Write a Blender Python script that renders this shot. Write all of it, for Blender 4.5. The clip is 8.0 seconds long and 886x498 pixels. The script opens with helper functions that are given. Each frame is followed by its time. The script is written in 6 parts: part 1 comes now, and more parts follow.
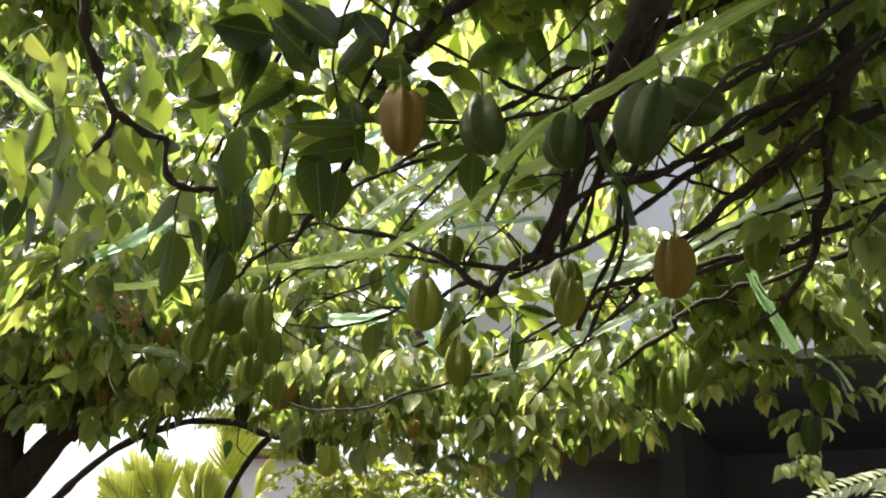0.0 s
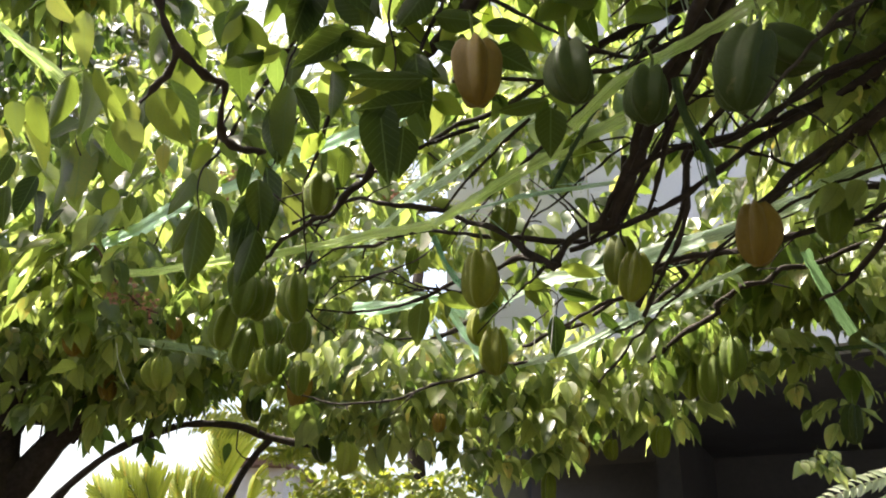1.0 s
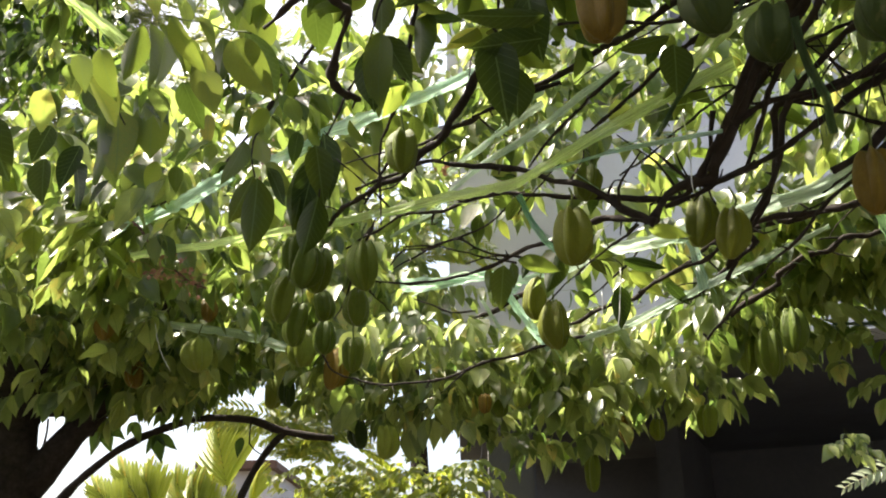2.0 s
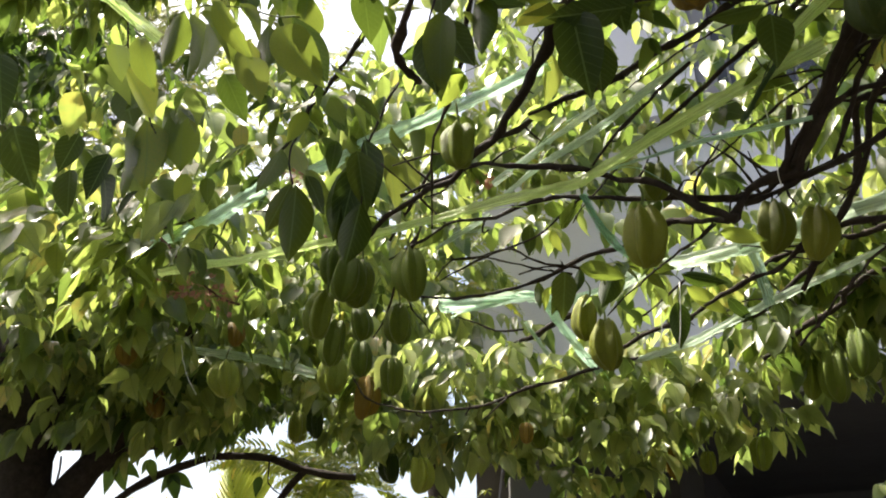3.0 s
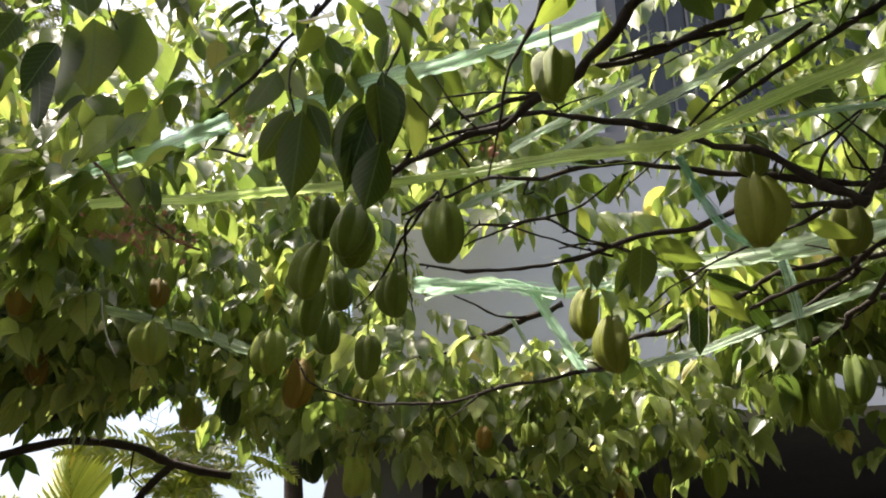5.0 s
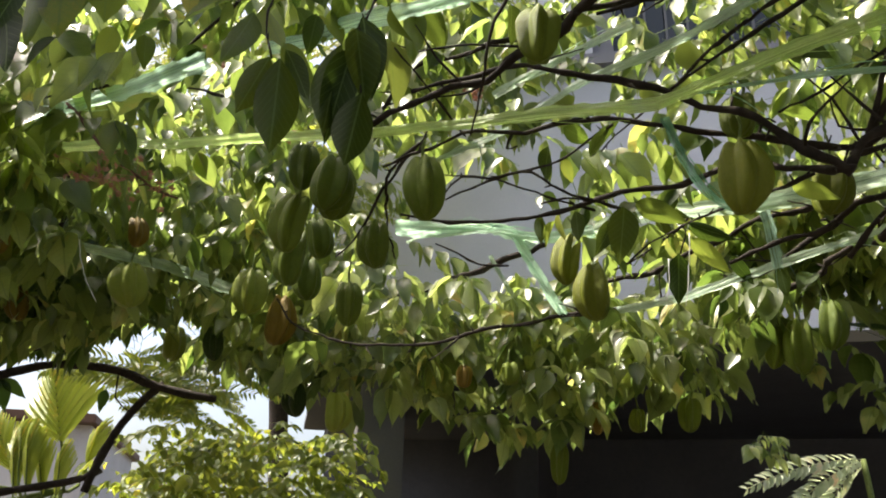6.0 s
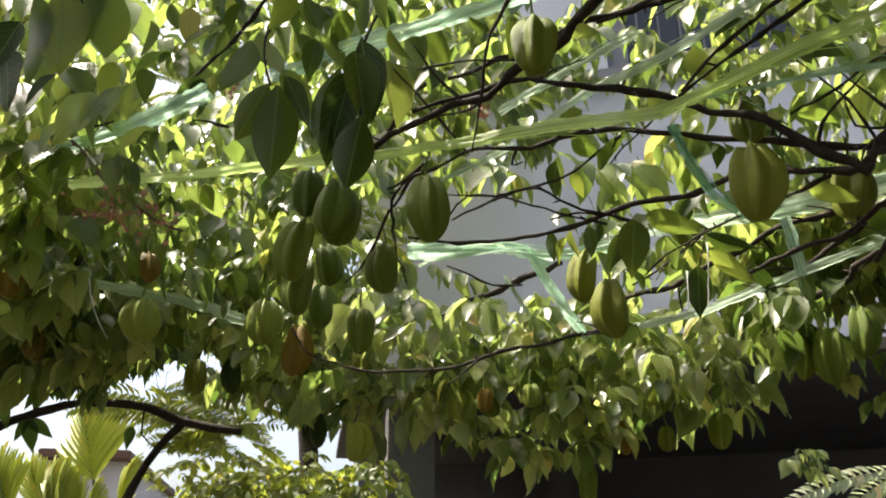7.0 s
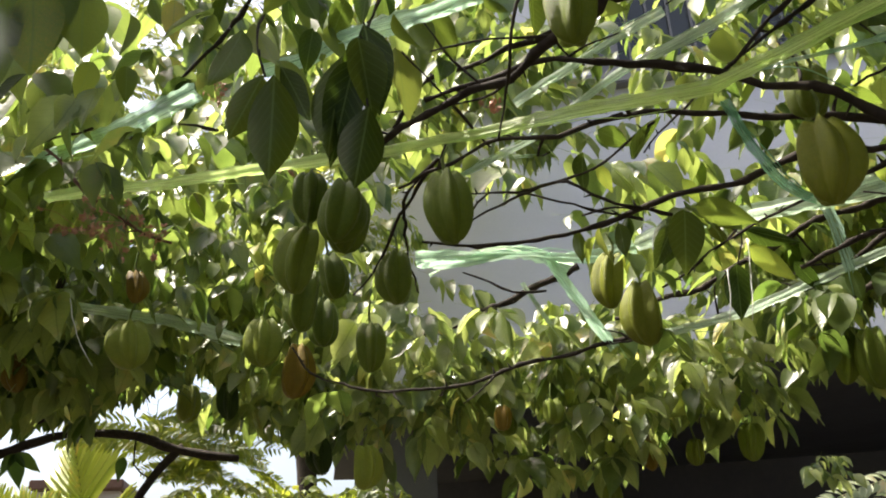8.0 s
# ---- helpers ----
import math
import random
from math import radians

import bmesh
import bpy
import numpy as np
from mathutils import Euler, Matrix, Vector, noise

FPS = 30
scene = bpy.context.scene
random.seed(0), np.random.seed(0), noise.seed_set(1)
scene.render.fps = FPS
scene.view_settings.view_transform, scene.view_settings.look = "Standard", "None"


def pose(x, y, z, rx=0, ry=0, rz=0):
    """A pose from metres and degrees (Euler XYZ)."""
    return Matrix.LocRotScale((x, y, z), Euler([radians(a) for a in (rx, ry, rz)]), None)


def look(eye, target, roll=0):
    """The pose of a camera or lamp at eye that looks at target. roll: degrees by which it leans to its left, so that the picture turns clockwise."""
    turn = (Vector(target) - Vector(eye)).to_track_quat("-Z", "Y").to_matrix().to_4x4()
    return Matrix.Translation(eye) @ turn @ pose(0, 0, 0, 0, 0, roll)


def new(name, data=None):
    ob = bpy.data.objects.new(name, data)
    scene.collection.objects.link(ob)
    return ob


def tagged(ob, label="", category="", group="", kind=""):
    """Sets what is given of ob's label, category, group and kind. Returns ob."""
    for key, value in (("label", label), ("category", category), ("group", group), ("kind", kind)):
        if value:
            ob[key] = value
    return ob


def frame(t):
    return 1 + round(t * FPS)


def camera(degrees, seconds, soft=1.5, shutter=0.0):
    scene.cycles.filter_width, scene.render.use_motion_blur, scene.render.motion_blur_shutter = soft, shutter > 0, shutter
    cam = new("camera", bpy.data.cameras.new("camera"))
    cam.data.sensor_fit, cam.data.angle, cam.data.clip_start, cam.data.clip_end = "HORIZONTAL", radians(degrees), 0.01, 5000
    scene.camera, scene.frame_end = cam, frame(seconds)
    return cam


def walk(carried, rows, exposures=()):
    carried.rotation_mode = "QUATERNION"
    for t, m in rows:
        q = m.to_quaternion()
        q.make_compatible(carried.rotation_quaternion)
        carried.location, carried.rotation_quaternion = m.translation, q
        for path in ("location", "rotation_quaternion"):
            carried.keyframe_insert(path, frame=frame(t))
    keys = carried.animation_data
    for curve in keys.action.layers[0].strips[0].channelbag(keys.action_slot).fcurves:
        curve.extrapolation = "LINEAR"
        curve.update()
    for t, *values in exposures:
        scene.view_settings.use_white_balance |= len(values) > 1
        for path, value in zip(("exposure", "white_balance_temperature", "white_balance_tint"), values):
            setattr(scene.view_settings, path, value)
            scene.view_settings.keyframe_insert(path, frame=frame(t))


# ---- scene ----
cam = camera(54.91, 8.0, soft=1.95)
PATH = [
    (0, (0.2491, 0.1077, 1.6669), (0.1099, 1.9533, 2.4247), 1.36),
    (0.5, (0.2017, 0.1573, 1.6599), (0.0447, 1.9939, 2.4358), 1.29),
    (1, (0.1284, 0.2017, 1.6462), (0.0365, 2.0424, 2.4230), 0.55),
    (1.5, (0.0353, 0.2340, 1.6373), (-0.0252, 2.0742, 2.4182), 0.00),
    (1.7, (0.0003, 0.2443, 1.6244), (-0.0449, 2.0862, 2.4024), -0.55),
    (2.8, (-0.0840, 0.3610, 1.5852), (-0.1348, 2.1694, 2.4379), -0.02),
    (3, (-0.1038, 0.3787, 1.5898), (-0.1710, 2.1730, 2.4707), -0.14),
    (3.5, (-0.1548, 0.4255, 1.5908), (-0.1911, 2.2038, 2.5053), 0.84),
    (4, (-0.2173, 0.5151, 1.5775), (-0.1665, 2.2909, 2.4962), 0.97),
    (4.2, (-0.2444, 0.5426, 1.5746), (-0.1624, 2.3047, 2.5170), 1.96),
    (5.3, (-0.3654, 0.6362, 1.6355), (-0.0286, 2.3945, 2.5270), 0.91),
    (5.5, (-0.3613, 0.6296, 1.6466), (-0.0040, 2.3956, 2.5146), 0.70),
    (6, (-0.3518, 0.6113, 1.6701), (-0.0215, 2.4442, 2.3989), 1.67),
    (6.5, (-0.3371, 0.6003, 1.6887), (-0.0416, 2.4025, 2.5041), 0.97),
    (7, (-0.3220, 0.6347, 1.6798), (-0.0570, 2.4581, 2.4577), -0.06),
    (7.5, (-0.3204, 0.7017, 1.6976), (-0.0806, 2.5267, 2.4798), -1.44),
    (8, (-0.3439, 0.7549, 1.7137), (-0.0550, 2.5602, 2.5245), -2.27),
]
walk(cam, [(t, look(eye, target, roll)) for t, eye, target, roll in PATH], exposures=[(0.0, 2.2), (1.5, 2.0), (3.0, 1.74), (4.2, 1.65), (5.3, 1.55), (8.0, 1.68)])

# ---- sky, sun, exposure ----
SUN_ELEVATION, SUN_AZIMUTH = 64.0, -69.0   # degrees; azimuth from +y towards +x
world = bpy.data.worlds.new("sky")
scene.world = world
world.use_nodes = True
wn = world.node_tree.nodes
sky = wn.new("ShaderNodeTexSky")
sky.sky_type = "NISHITA"
sky.sun_disc = False
sky.sun_elevation = radians(SUN_ELEVATION)
sky.sun_rotation = radians(SUN_AZIMUTH)
sky.air_density, sky.dust_density, sky.ozone_density = 1.0, 7.5, 0.5
wn["Background"].inputs["Strength"].default_value = 0.125
world.node_tree.links.new(sky.outputs["Color"], wn["Background"].inputs["Color"])
sun = new("sun", bpy.data.lights.new("sun", "SUN"))
sun.data.energy, sun.data.angle, sun.data.color = 4.2, radians(0.55), (1.0, 0.93, 0.8)
ce, se = math.cos(radians(SUN_ELEVATION)), math.sin(radians(SUN_ELEVATION))
SUN_WAY = Vector((ce * math.sin(radians(SUN_AZIMUTH)), ce * math.cos(radians(SUN_AZIMUTH)), se))
sun.matrix_world = look(SUN_WAY * 30, (0, 0, 0))
scene.view_settings.exposure = 1.6

# ---- materials ----


def material(name):
    m = bpy.data.materials.new(name)
    m.use_nodes = True
    nt = m.node_tree
    nt.nodes.clear()
    out = nt.nodes.new("ShaderNodeOutputMaterial")
    return m, nt, out


def node(nt, kind, **values):
    n = nt.nodes.new("ShaderNode" + kind)
    for k, v in values.items():
        key = k.replace("_", " ")
        if key in n.inputs:
            n.inputs[key].default_value = v
    return n


def ramp(nt, fac, stops):
    n = nt.nodes.new("ShaderNodeValToRGB")
    while len(n.color_ramp.elements) < len(stops):
        n.color_ramp.elements.new(0.5)
    for e, (p, c) in zip(n.color_ramp.elements, stops):
        e.position, e.color = p, (*c, 1)
    nt.links.new(fac, n.inputs["Fac"])
    return n.outputs["Color"]


def noise_tex(nt, scale, detail=4.0, rough=0.55, coord="Object", stretch=(1, 1, 1)):
    tc = nt.nodes.new("ShaderNodeTexCoord")
    mp = nt.nodes.new("ShaderNodeMapping")
    mp.inputs["Scale"].default_value = stretch
    nt.links.new(tc.outputs[coord], mp.inputs["Vector"])
    n = nt.nodes.new("ShaderNodeTexNoise")
    n.inputs["Scale"].default_value, n.inputs["Detail"].default_value, n.inputs["Roughness"].default_value = scale, detail, rough
    nt.links.new(mp.outputs["Vector"], n.inputs["Vector"])
    return n.outputs["Fac"]


def math_node(nt, op, a, b=None):
    n = nt.nodes.new("ShaderNodeMath")
    n.operation = op
    for s, v in zip(n.inputs, (a, b)):
        if v is None:
            continue
        if isinstance(v, (int, float)):
            s.default_value = v
        else:
            nt.links.new(v, s)
    return n.outputs[0]


def mix_color(nt, fac, a, b, blend="MIX"):
    n = nt.nodes.new("ShaderNodeMix")
    n.data_type, n.blend_type = "RGBA", blend
    for s, v in ((n.inputs[0], fac), (n.inputs[6], a), (n.inputs[7], b)):
        if isinstance(v, (int, float)):
            s.default_value = v
        elif isinstance(v, tuple):
            s.default_value = (*v, 1)
        else:
            nt.links.new(v, s)
    return n.outputs[2]


def bump(nt, height, strength, distance):
    n = nt.nodes.new("ShaderNodeBump")
    n.inputs["Strength"].default_value, n.inputs["Distance"].default_value = strength, distance
    nt.links.new(height, n.inputs["Height"])
    return n.outputs["Normal"]


def leaf_material(name, dark, light, glow_dark, glow_light, joined, gloss=0.42, share=0.5, veins=True, shine=0.6, relief=0.12):
    """Leaf skin: a waxy upper face and a body that lets light through, with a midrib and side veins."""
    m, nt, out = material(name)
    L = nt.links.new
    if joined:
        rnd = nt.nodes.new("ShaderNodeNewGeometry").outputs["Random Per Island"]
    else:
        rnd = nt.nodes.new("ShaderNodeObjectInfo").outputs["Random"]
    blot = noise_tex(nt, 38.0, 3.0)
    fac = math_node(nt, "ADD", math_node(nt, "MULTIPLY", rnd, 0.75), math_node(nt, "MULTIPLY", blot, 0.3))
    skin = ramp(nt, fac, [(0.1, dark), (0.85, light), (0.97, (light[0] * 1.9, light[1] * 1.1, light[2]))])
    body = ramp(nt, fac, [(0.1, glow_dark), (0.85, glow_light), (0.97, (glow_light[0] * 1.5, glow_light[1], glow_light[2]))])
    norm = None
    if veins:
        uv = nt.nodes.new("ShaderNodeUVMap")
        sep = nt.nodes.new("ShaderNodeSeparateXYZ")
        L(uv.outputs["UV"], sep.inputs[0])
        off = math_node(nt, "ABSOLUTE", math_node(nt, "SUBTRACT", sep.outputs["X"], 0.5))
        rib = math_node(nt, "LESS_THAN", off, 0.022)
        side = math_node(nt, "SINE", math_node(nt, "MULTIPLY", math_node(nt, "SUBTRACT", sep.outputs["Y"], math_node(nt, "MULTIPLY", off, 0.55)), 58.0))
        vein = math_node(nt, "MULTIPLY", math_node(nt, "GREATER_THAN", side, 0.93), 0.45)
        lines = math_node(nt, "MAXIMUM", rib, vein)
        skin = mix_color(nt, math_node(nt, "MULTIPLY", lines, 0.45), skin, (0.22, 0.3, 0.1))
        body = mix_color(nt, math_node(nt, "MULTIPLY", lines, 0.45), body, (0.1, 0.16, 0.02))
        norm = bump(nt, math_node(nt, "ADD", side, math_node(nt, "MULTIPLY", blot, 2.0)), relief, 0.0004)
    p = node(nt, "BsdfPrincipled", Roughness=gloss)
    p.inputs["Specular IOR Level"].default_value = shine
    L(skin, p.inputs["Base Color"])
    tr = nt.nodes.new("ShaderNodeBsdfTranslucent")
    L(body, tr.inputs["Color"])
    if norm:
        L(norm, p.inputs["Normal"])
    mx = nt.nodes.new("ShaderNodeMixShader")
    mx.inputs[0].default_value = share
    L(p.outputs[0], mx.inputs[1])
    L(tr.outputs[0], mx.inputs[2])
    L(mx.outputs[0], out.inputs["Surface"])
    return m


LEAF = leaf_material("leaf", (0.007, 0.019, 0.003), (0.03, 0.056, 0.008), (0.075, 0.14, 0.016), (0.38, 0.47, 0.07), False, gloss=0.42, shine=0.25, relief=0.22, share=0.55)
# Darker, less translucent copy of LEAF; the shade is in its colour.
LEAF_SHADED = leaf_material("leaf_shaded", (0.009, 0.021, 0.004), (0.028, 0.05, 0.01), (0.05, 0.09, 0.012), (0.17, 0.22, 0.028), False, gloss=0.42, shine=0.14, relief=0.25, share=0.42)
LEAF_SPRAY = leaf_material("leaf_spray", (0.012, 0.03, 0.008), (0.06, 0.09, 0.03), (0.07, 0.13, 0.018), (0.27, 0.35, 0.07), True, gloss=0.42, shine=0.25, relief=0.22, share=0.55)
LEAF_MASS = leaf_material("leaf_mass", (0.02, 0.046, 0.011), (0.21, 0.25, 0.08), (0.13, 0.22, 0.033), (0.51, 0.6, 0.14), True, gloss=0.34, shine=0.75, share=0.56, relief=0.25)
# Fringe copy of LEAF_MASS, paler and shinier to stand in for sunlight.
LEAF_LIT_FRINGE = leaf_material("leaf_lit_fringe", (0.013, 0.036, 0.012), (0.28, 0.32, 0.12), (0.12, 0.21, 0.04), (0.6, 0.68, 0.19), True, gloss=0.3, shine=0.8, share=0.54, relief=0.3)
LEAF_DARK = leaf_material("leaf_far", (0.016, 0.036, 0.01), (0.045, 0.08, 0.018), (0.07, 0.13, 0.018), (0.18, 0.27, 0.035), True, veins=False)
LEAF_YELLOW = leaf_material("leaf_yellow_green", (0.08, 0.115, 0.018), (0.15, 0.18, 0.03), (0.22, 0.3, 0.05), (0.4, 0.43, 0.08), False)
LEAF_FINE = leaf_material("leaf_fine", (0.05, 0.085, 0.014), (0.12, 0.17, 0.03), (0.25, 0.33, 0.03), (0.5, 0.52, 0.06), True, veins=False)
CONIFER = leaf_material("conifer_sprays", (0.035, 0.05, 0.014), (0.1, 0.115, 0.035), (0.1, 0.13, 0.02), (0.24, 0.27, 0.06), True, veins=False)
FERN = leaf_material("pale_fern", (0.3, 0.36, 0.2), (0.58, 0.62, 0.44), (0.45, 0.52, 0.26), (0.65, 0.7, 0.44), True, veins=False)
PALM = leaf_material("palm_leaf", (0.2, 0.25, 0.03), (0.3, 0.34, 0.05), (0.5, 0.56, 0.06), (0.7, 0.72, 0.12), True, veins=False)


def bark_material(name, a, b, scale=60.0):
    m, nt, out = material(name)
    p = node(nt, "BsdfPrincipled", Roughness=0.88)
    p.inputs["Specular IOR Level"].default_value = 0.2
    n1 = noise_tex(nt, scale, 6.0, 0.65)
    n2 = noise_tex(nt, scale * 0.12, 3.0)
    f = math_node(nt, "ADD", math_node(nt, "MULTIPLY", n1, 0.6), math_node(nt, "MULTIPLY", n2, 0.4))
    nt.links.new(ramp(nt, f, [(0.3, a), (0.55, b), (0.75, tuple(v * 1.8 for v in b))]), p.inputs["Base Color"])
    nt.links.new(bump(nt, n1, 0.7, 0.003), p.inputs["Normal"])
    nt.links.new(p.outputs[0], out.inputs["Surface"])
    return m


BARK = bark_material("bark", (0.012, 0.009, 0.008), (0.038, 0.029, 0.024))
TWIG = bark_material("twig_bark", (0.011, 0.009, 0.007), (0.034, 0.026, 0.02), 140.0)
REDTWIG = bark_material("red_twig_bark", (0.05, 0.025, 0.018), (0.12, 0.06, 0.045), 120.0)
GREEN_STEM = bark_material("green_stem", (0.06, 0.09, 0.02), (0.13, 0.16, 0.05), 120.0)


def fruit_material(name, low, high, ridge):
    m, nt, out = material(name)
    L = nt.links.new
    rnd = nt.nodes.new("ShaderNodeObjectInfo").outputs["Random"]
    n1 = noise_tex(nt, 22.0, 4.0)
    n2 = noise_tex(nt, 260.0, 2.0)
    n3 = noise_tex(nt, 5.0, 5.0, 0.7)
    fac = math_node(nt, "ADD", math_node(nt, "MULTIPLY", n1, 0.35), math_node(nt, "ADD", math_node(nt, "MULTIPLY", n3, 0.35), math_node(nt, "MULTIPLY", rnd, 0.3)))
    col = ramp(nt, fac, [(0.28, low), (0.7, high)])
    scar = math_node(nt, "MULTIPLY", math_node(nt, "GREATER_THAN", n3, 0.64), 0.3)
    col = mix_color(nt, scar, col, (0.16, 0.13, 0.05))
    uv = nt.nodes.new("ShaderNodeUVMap")
    sep = nt.nodes.new("ShaderNodeSeparateXYZ")
    L(uv.outputs["UV"], sep.inputs[0])
    edge = math_node(nt, "POWER", sep.outputs["X"], 30.0)
    col = mix_color(nt, math_node(nt, "MULTIPLY", edge, 0.6), col, ridge)
    speck = math_node(nt, "GREATER_THAN", n2, 0.7)
    col = mix_color(nt, math_node(nt, "MULTIPLY", speck, 0.22), col, (0.1, 0.07, 0.03))
    patch = noise_tex(nt, 70.0, 5.0, 0.7)
    col = mix_color(nt, math_node(nt, "MULTIPLY", patch, 0.2), col, (0.05, 0.065, 0.012))
    p = node(nt, "BsdfPrincipled", Roughness=0.46)
    p.inputs["Specular IOR Level"].default_value = 0.16
    p.inputs["Subsurface Weight"].default_value = 0.12
    p.inputs["Subsurface Radius"].default_value = (0.02, 0.02, 0.006)
    p.inputs["Subsurface Scale"].default_value = 0.6
    L(col, p.inputs["Base Color"])
    L(bump(nt, math_node(nt, "ADD", n1, math_node(nt, "MULTIPLY", patch, 0.8)), 0.45, 0.003), p.inputs["Normal"])
    L(p.outputs[0], out.inputs["Surface"])
    return m


FRUIT_GREEN = fruit_material("fruit_green", (0.066, 0.105, 0.009), (0.15, 0.19, 0.02), (0.26, 0.28, 0.09))
# Dark green fruit, taken darker to put deep shade into the colour.
FRUIT_DARK_SHADED = fruit_material("fruit_dark_shaded", (0.014, 0.03, 0.006), (0.04, 0.06, 0.011), (0.09, 0.11, 0.035))
FRUIT_YELLOW = fruit_material("fruit_turning", (0.1, 0.125, 0.01), (0.2, 0.21, 0.022), (0.24, 0.25, 0.06))
# Lighter copy of the turning fruit; its colour replaces missing front light.
FRUIT_LIT = fruit_material("fruit_lit", (0.14, 0.18, 0.02), (0.27, 0.3, 0.05), (0.36, 0.38, 0.12))
FRUIT_ORANGE = fruit_material("fruit_ripe", (0.13, 0.08, 0.012), (0.22, 0.14, 0.02), (0.25, 0.21, 0.05))


def strip_material(name, thin, thick, seethrough):
    """Split polypropylene tape: long fibres, half clear, with light coming through."""
    m, nt, out = material(name)
    L = nt.links.new
    fib = noise_tex(nt, 6.0, 6.0, 0.8, "UV", (3.2, 0.14, 1.0))
    blot = noise_tex(nt, 12.0, 3.0)
    col = ramp(nt, fib, [(0.34, thick), (0.5, thin), (0.66, tuple(min(0.95, v * 1.35 + 0.08) for v in thin))])
    col = mix_color(nt, math_node(nt, "MULTIPLY", blot, 0.5), col, thick)
    p = node(nt, "BsdfPrincipled", Roughness=0.3)
    L(col, p.inputs["Base Color"])
    L(bump(nt, fib, 0.9, 0.0015), p.inputs["Normal"])
    tr = nt.nodes.new("ShaderNodeBsdfTranslucent")
    L(col, tr.inputs["Color"])
    mx = nt.nodes.new("ShaderNodeMixShader")
    mx.inputs[0].default_value = 0.66
    L(p.outputs[0], mx.inputs[1])
    L(tr.outputs[0], mx.inputs[2])
    tp = nt.nodes.new("ShaderNodeBsdfTransparent")
    cut = math_node(nt, "MULTIPLY", math_node(nt, "LESS_THAN", fib, 0.47), seethrough)
    m2 = nt.nodes.new("ShaderNodeMixShader")
    L(cut, m2.inputs[0])
    L(mx.outputs[0], m2.inputs[1])
    L(tp.outputs[0], m2.inputs[2])
    L(m2.outputs[0], out.inputs["Surface"])
    return m


TAPE_LIME = strip_material("tape_lime", (0.76, 0.92, 0.36), (0.4, 0.64, 0.13), 0.35)
TAPE_MINT = strip_material("tape_mint", (0.54, 0.76, 0.57), (0.26, 0.5, 0.32), 0.4)
TAPE_PALE = strip_material("tape_pale", (0.58, 0.7, 0.54), (0.3, 0.46, 0.3), 0.4)
TAPE_CLEAR = strip_material("tape_clear", (0.4, 0.55, 0.46), (0.14, 0.28, 0.2), 0.6)
TAPE_TEAL = strip_material("tape_teal", (0.26, 0.52, 0.34), (0.09, 0.28, 0.15), 0.5)
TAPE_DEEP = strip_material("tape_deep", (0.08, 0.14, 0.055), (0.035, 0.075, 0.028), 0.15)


def plain_material(name, a, b, scale, rough, relief=0.002, big=1.2):
    m, nt, out = material(name)
    p = node(nt, "BsdfPrincipled", Roughness=rough)
    p.inputs["Specular IOR Level"].default_value = 0.3
    n1 = noise_tex(nt, scale, 6.0, 0.6)
    n2 = noise_tex(nt, big, 4.0, 0.6)
    f = math_node(nt, "ADD", math_node(nt, "MULTIPLY", n1, 0.35), math_node(nt, "MULTIPLY", n2, 0.65))
    nt.links.new(ramp(nt, f, [(0.3, a), (0.7, b)]), p.inputs["Base Color"])
    nt.links.new(bump(nt, n1, 0.4, relief), p.inputs["Normal"])
    nt.links.new(p.outputs[0], out.inputs["Surface"])
    return m


WALL = plain_material("grey_plaster", (0.42, 0.43, 0.47), (0.5, 0.51, 0.55), 90.0, 0.9)
WALL_DARK = plain_material("grey_ledge", (0.15, 0.15, 0.165), (0.2, 0.2, 0.215), 90.0, 0.85)
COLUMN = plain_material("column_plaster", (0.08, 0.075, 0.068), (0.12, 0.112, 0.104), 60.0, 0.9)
# The carport's shade is put into this colour by its low tone.
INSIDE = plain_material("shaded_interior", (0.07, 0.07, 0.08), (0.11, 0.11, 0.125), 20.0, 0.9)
SOIL = plain_material("soil", (0.03, 0.025, 0.016), (0.075, 0.066, 0.03), 14.0, 0.95, 0.02, 0.8)
HOUSE_WHITE = plain_material("white_paint", (0.42, 0.4, 0.4), (0.52, 0.5, 0.5), 30.0, 0.8)
HOUSE_ROOF = plain_material("roof_sheet", (0.09, 0.05, 0.035), (0.15, 0.085, 0.06), 12.0, 0.7)
GLASS_DARK = plain_material("window_glass", (0.03, 0.035, 0.04), (0.05, 0.055, 0.06), 3.0, 0.08, 0.0)
METAL = plain_material("grey_metal", (0.08, 0.08, 0.085), (0.13, 0.13, 0.135), 40.0, 0.5)
PINK = plain_material("pink_blossom", (0.3, 0.12, 0.07), (0.5, 0.27, 0.2), 300.0, 0.6)
CORD = plain_material("pale_thread", (0.6, 0.6, 0.55), (0.75, 0.75, 0.7), 200.0, 0.7)

# ---- mesh helpers ----
CX = (0.0, -0.95, -0.3)   # the side from which the tree is seen


def mesh_object(name, verts, faces, mat, parent=None, label="", uv=None, smooth=True):
    me = bpy.data.meshes.new(name)
    me.from_pydata([tuple(v) for v in verts], [], [tuple(f) for f in faces])
    if uv is not None:
        lay = me.uv_layers.new(name="UVMap")
        idx = np.empty(len(me.loops), dtype=np.int32)
        me.loops.foreach_get("vertex_index", idx)
        lay.data.foreach_set("uv", np.asarray(uv, dtype=np.float32)[idx].ravel())
    me.materials.append(mat)
    if smooth:
        me.polygons.foreach_set("use_smooth", np.ones(len(me.polygons), dtype=bool))
    me.update()
    ob = new(name, me)
    if parent:
        ob.parent = parent
    if label:
        ob["label"] = label
    return ob


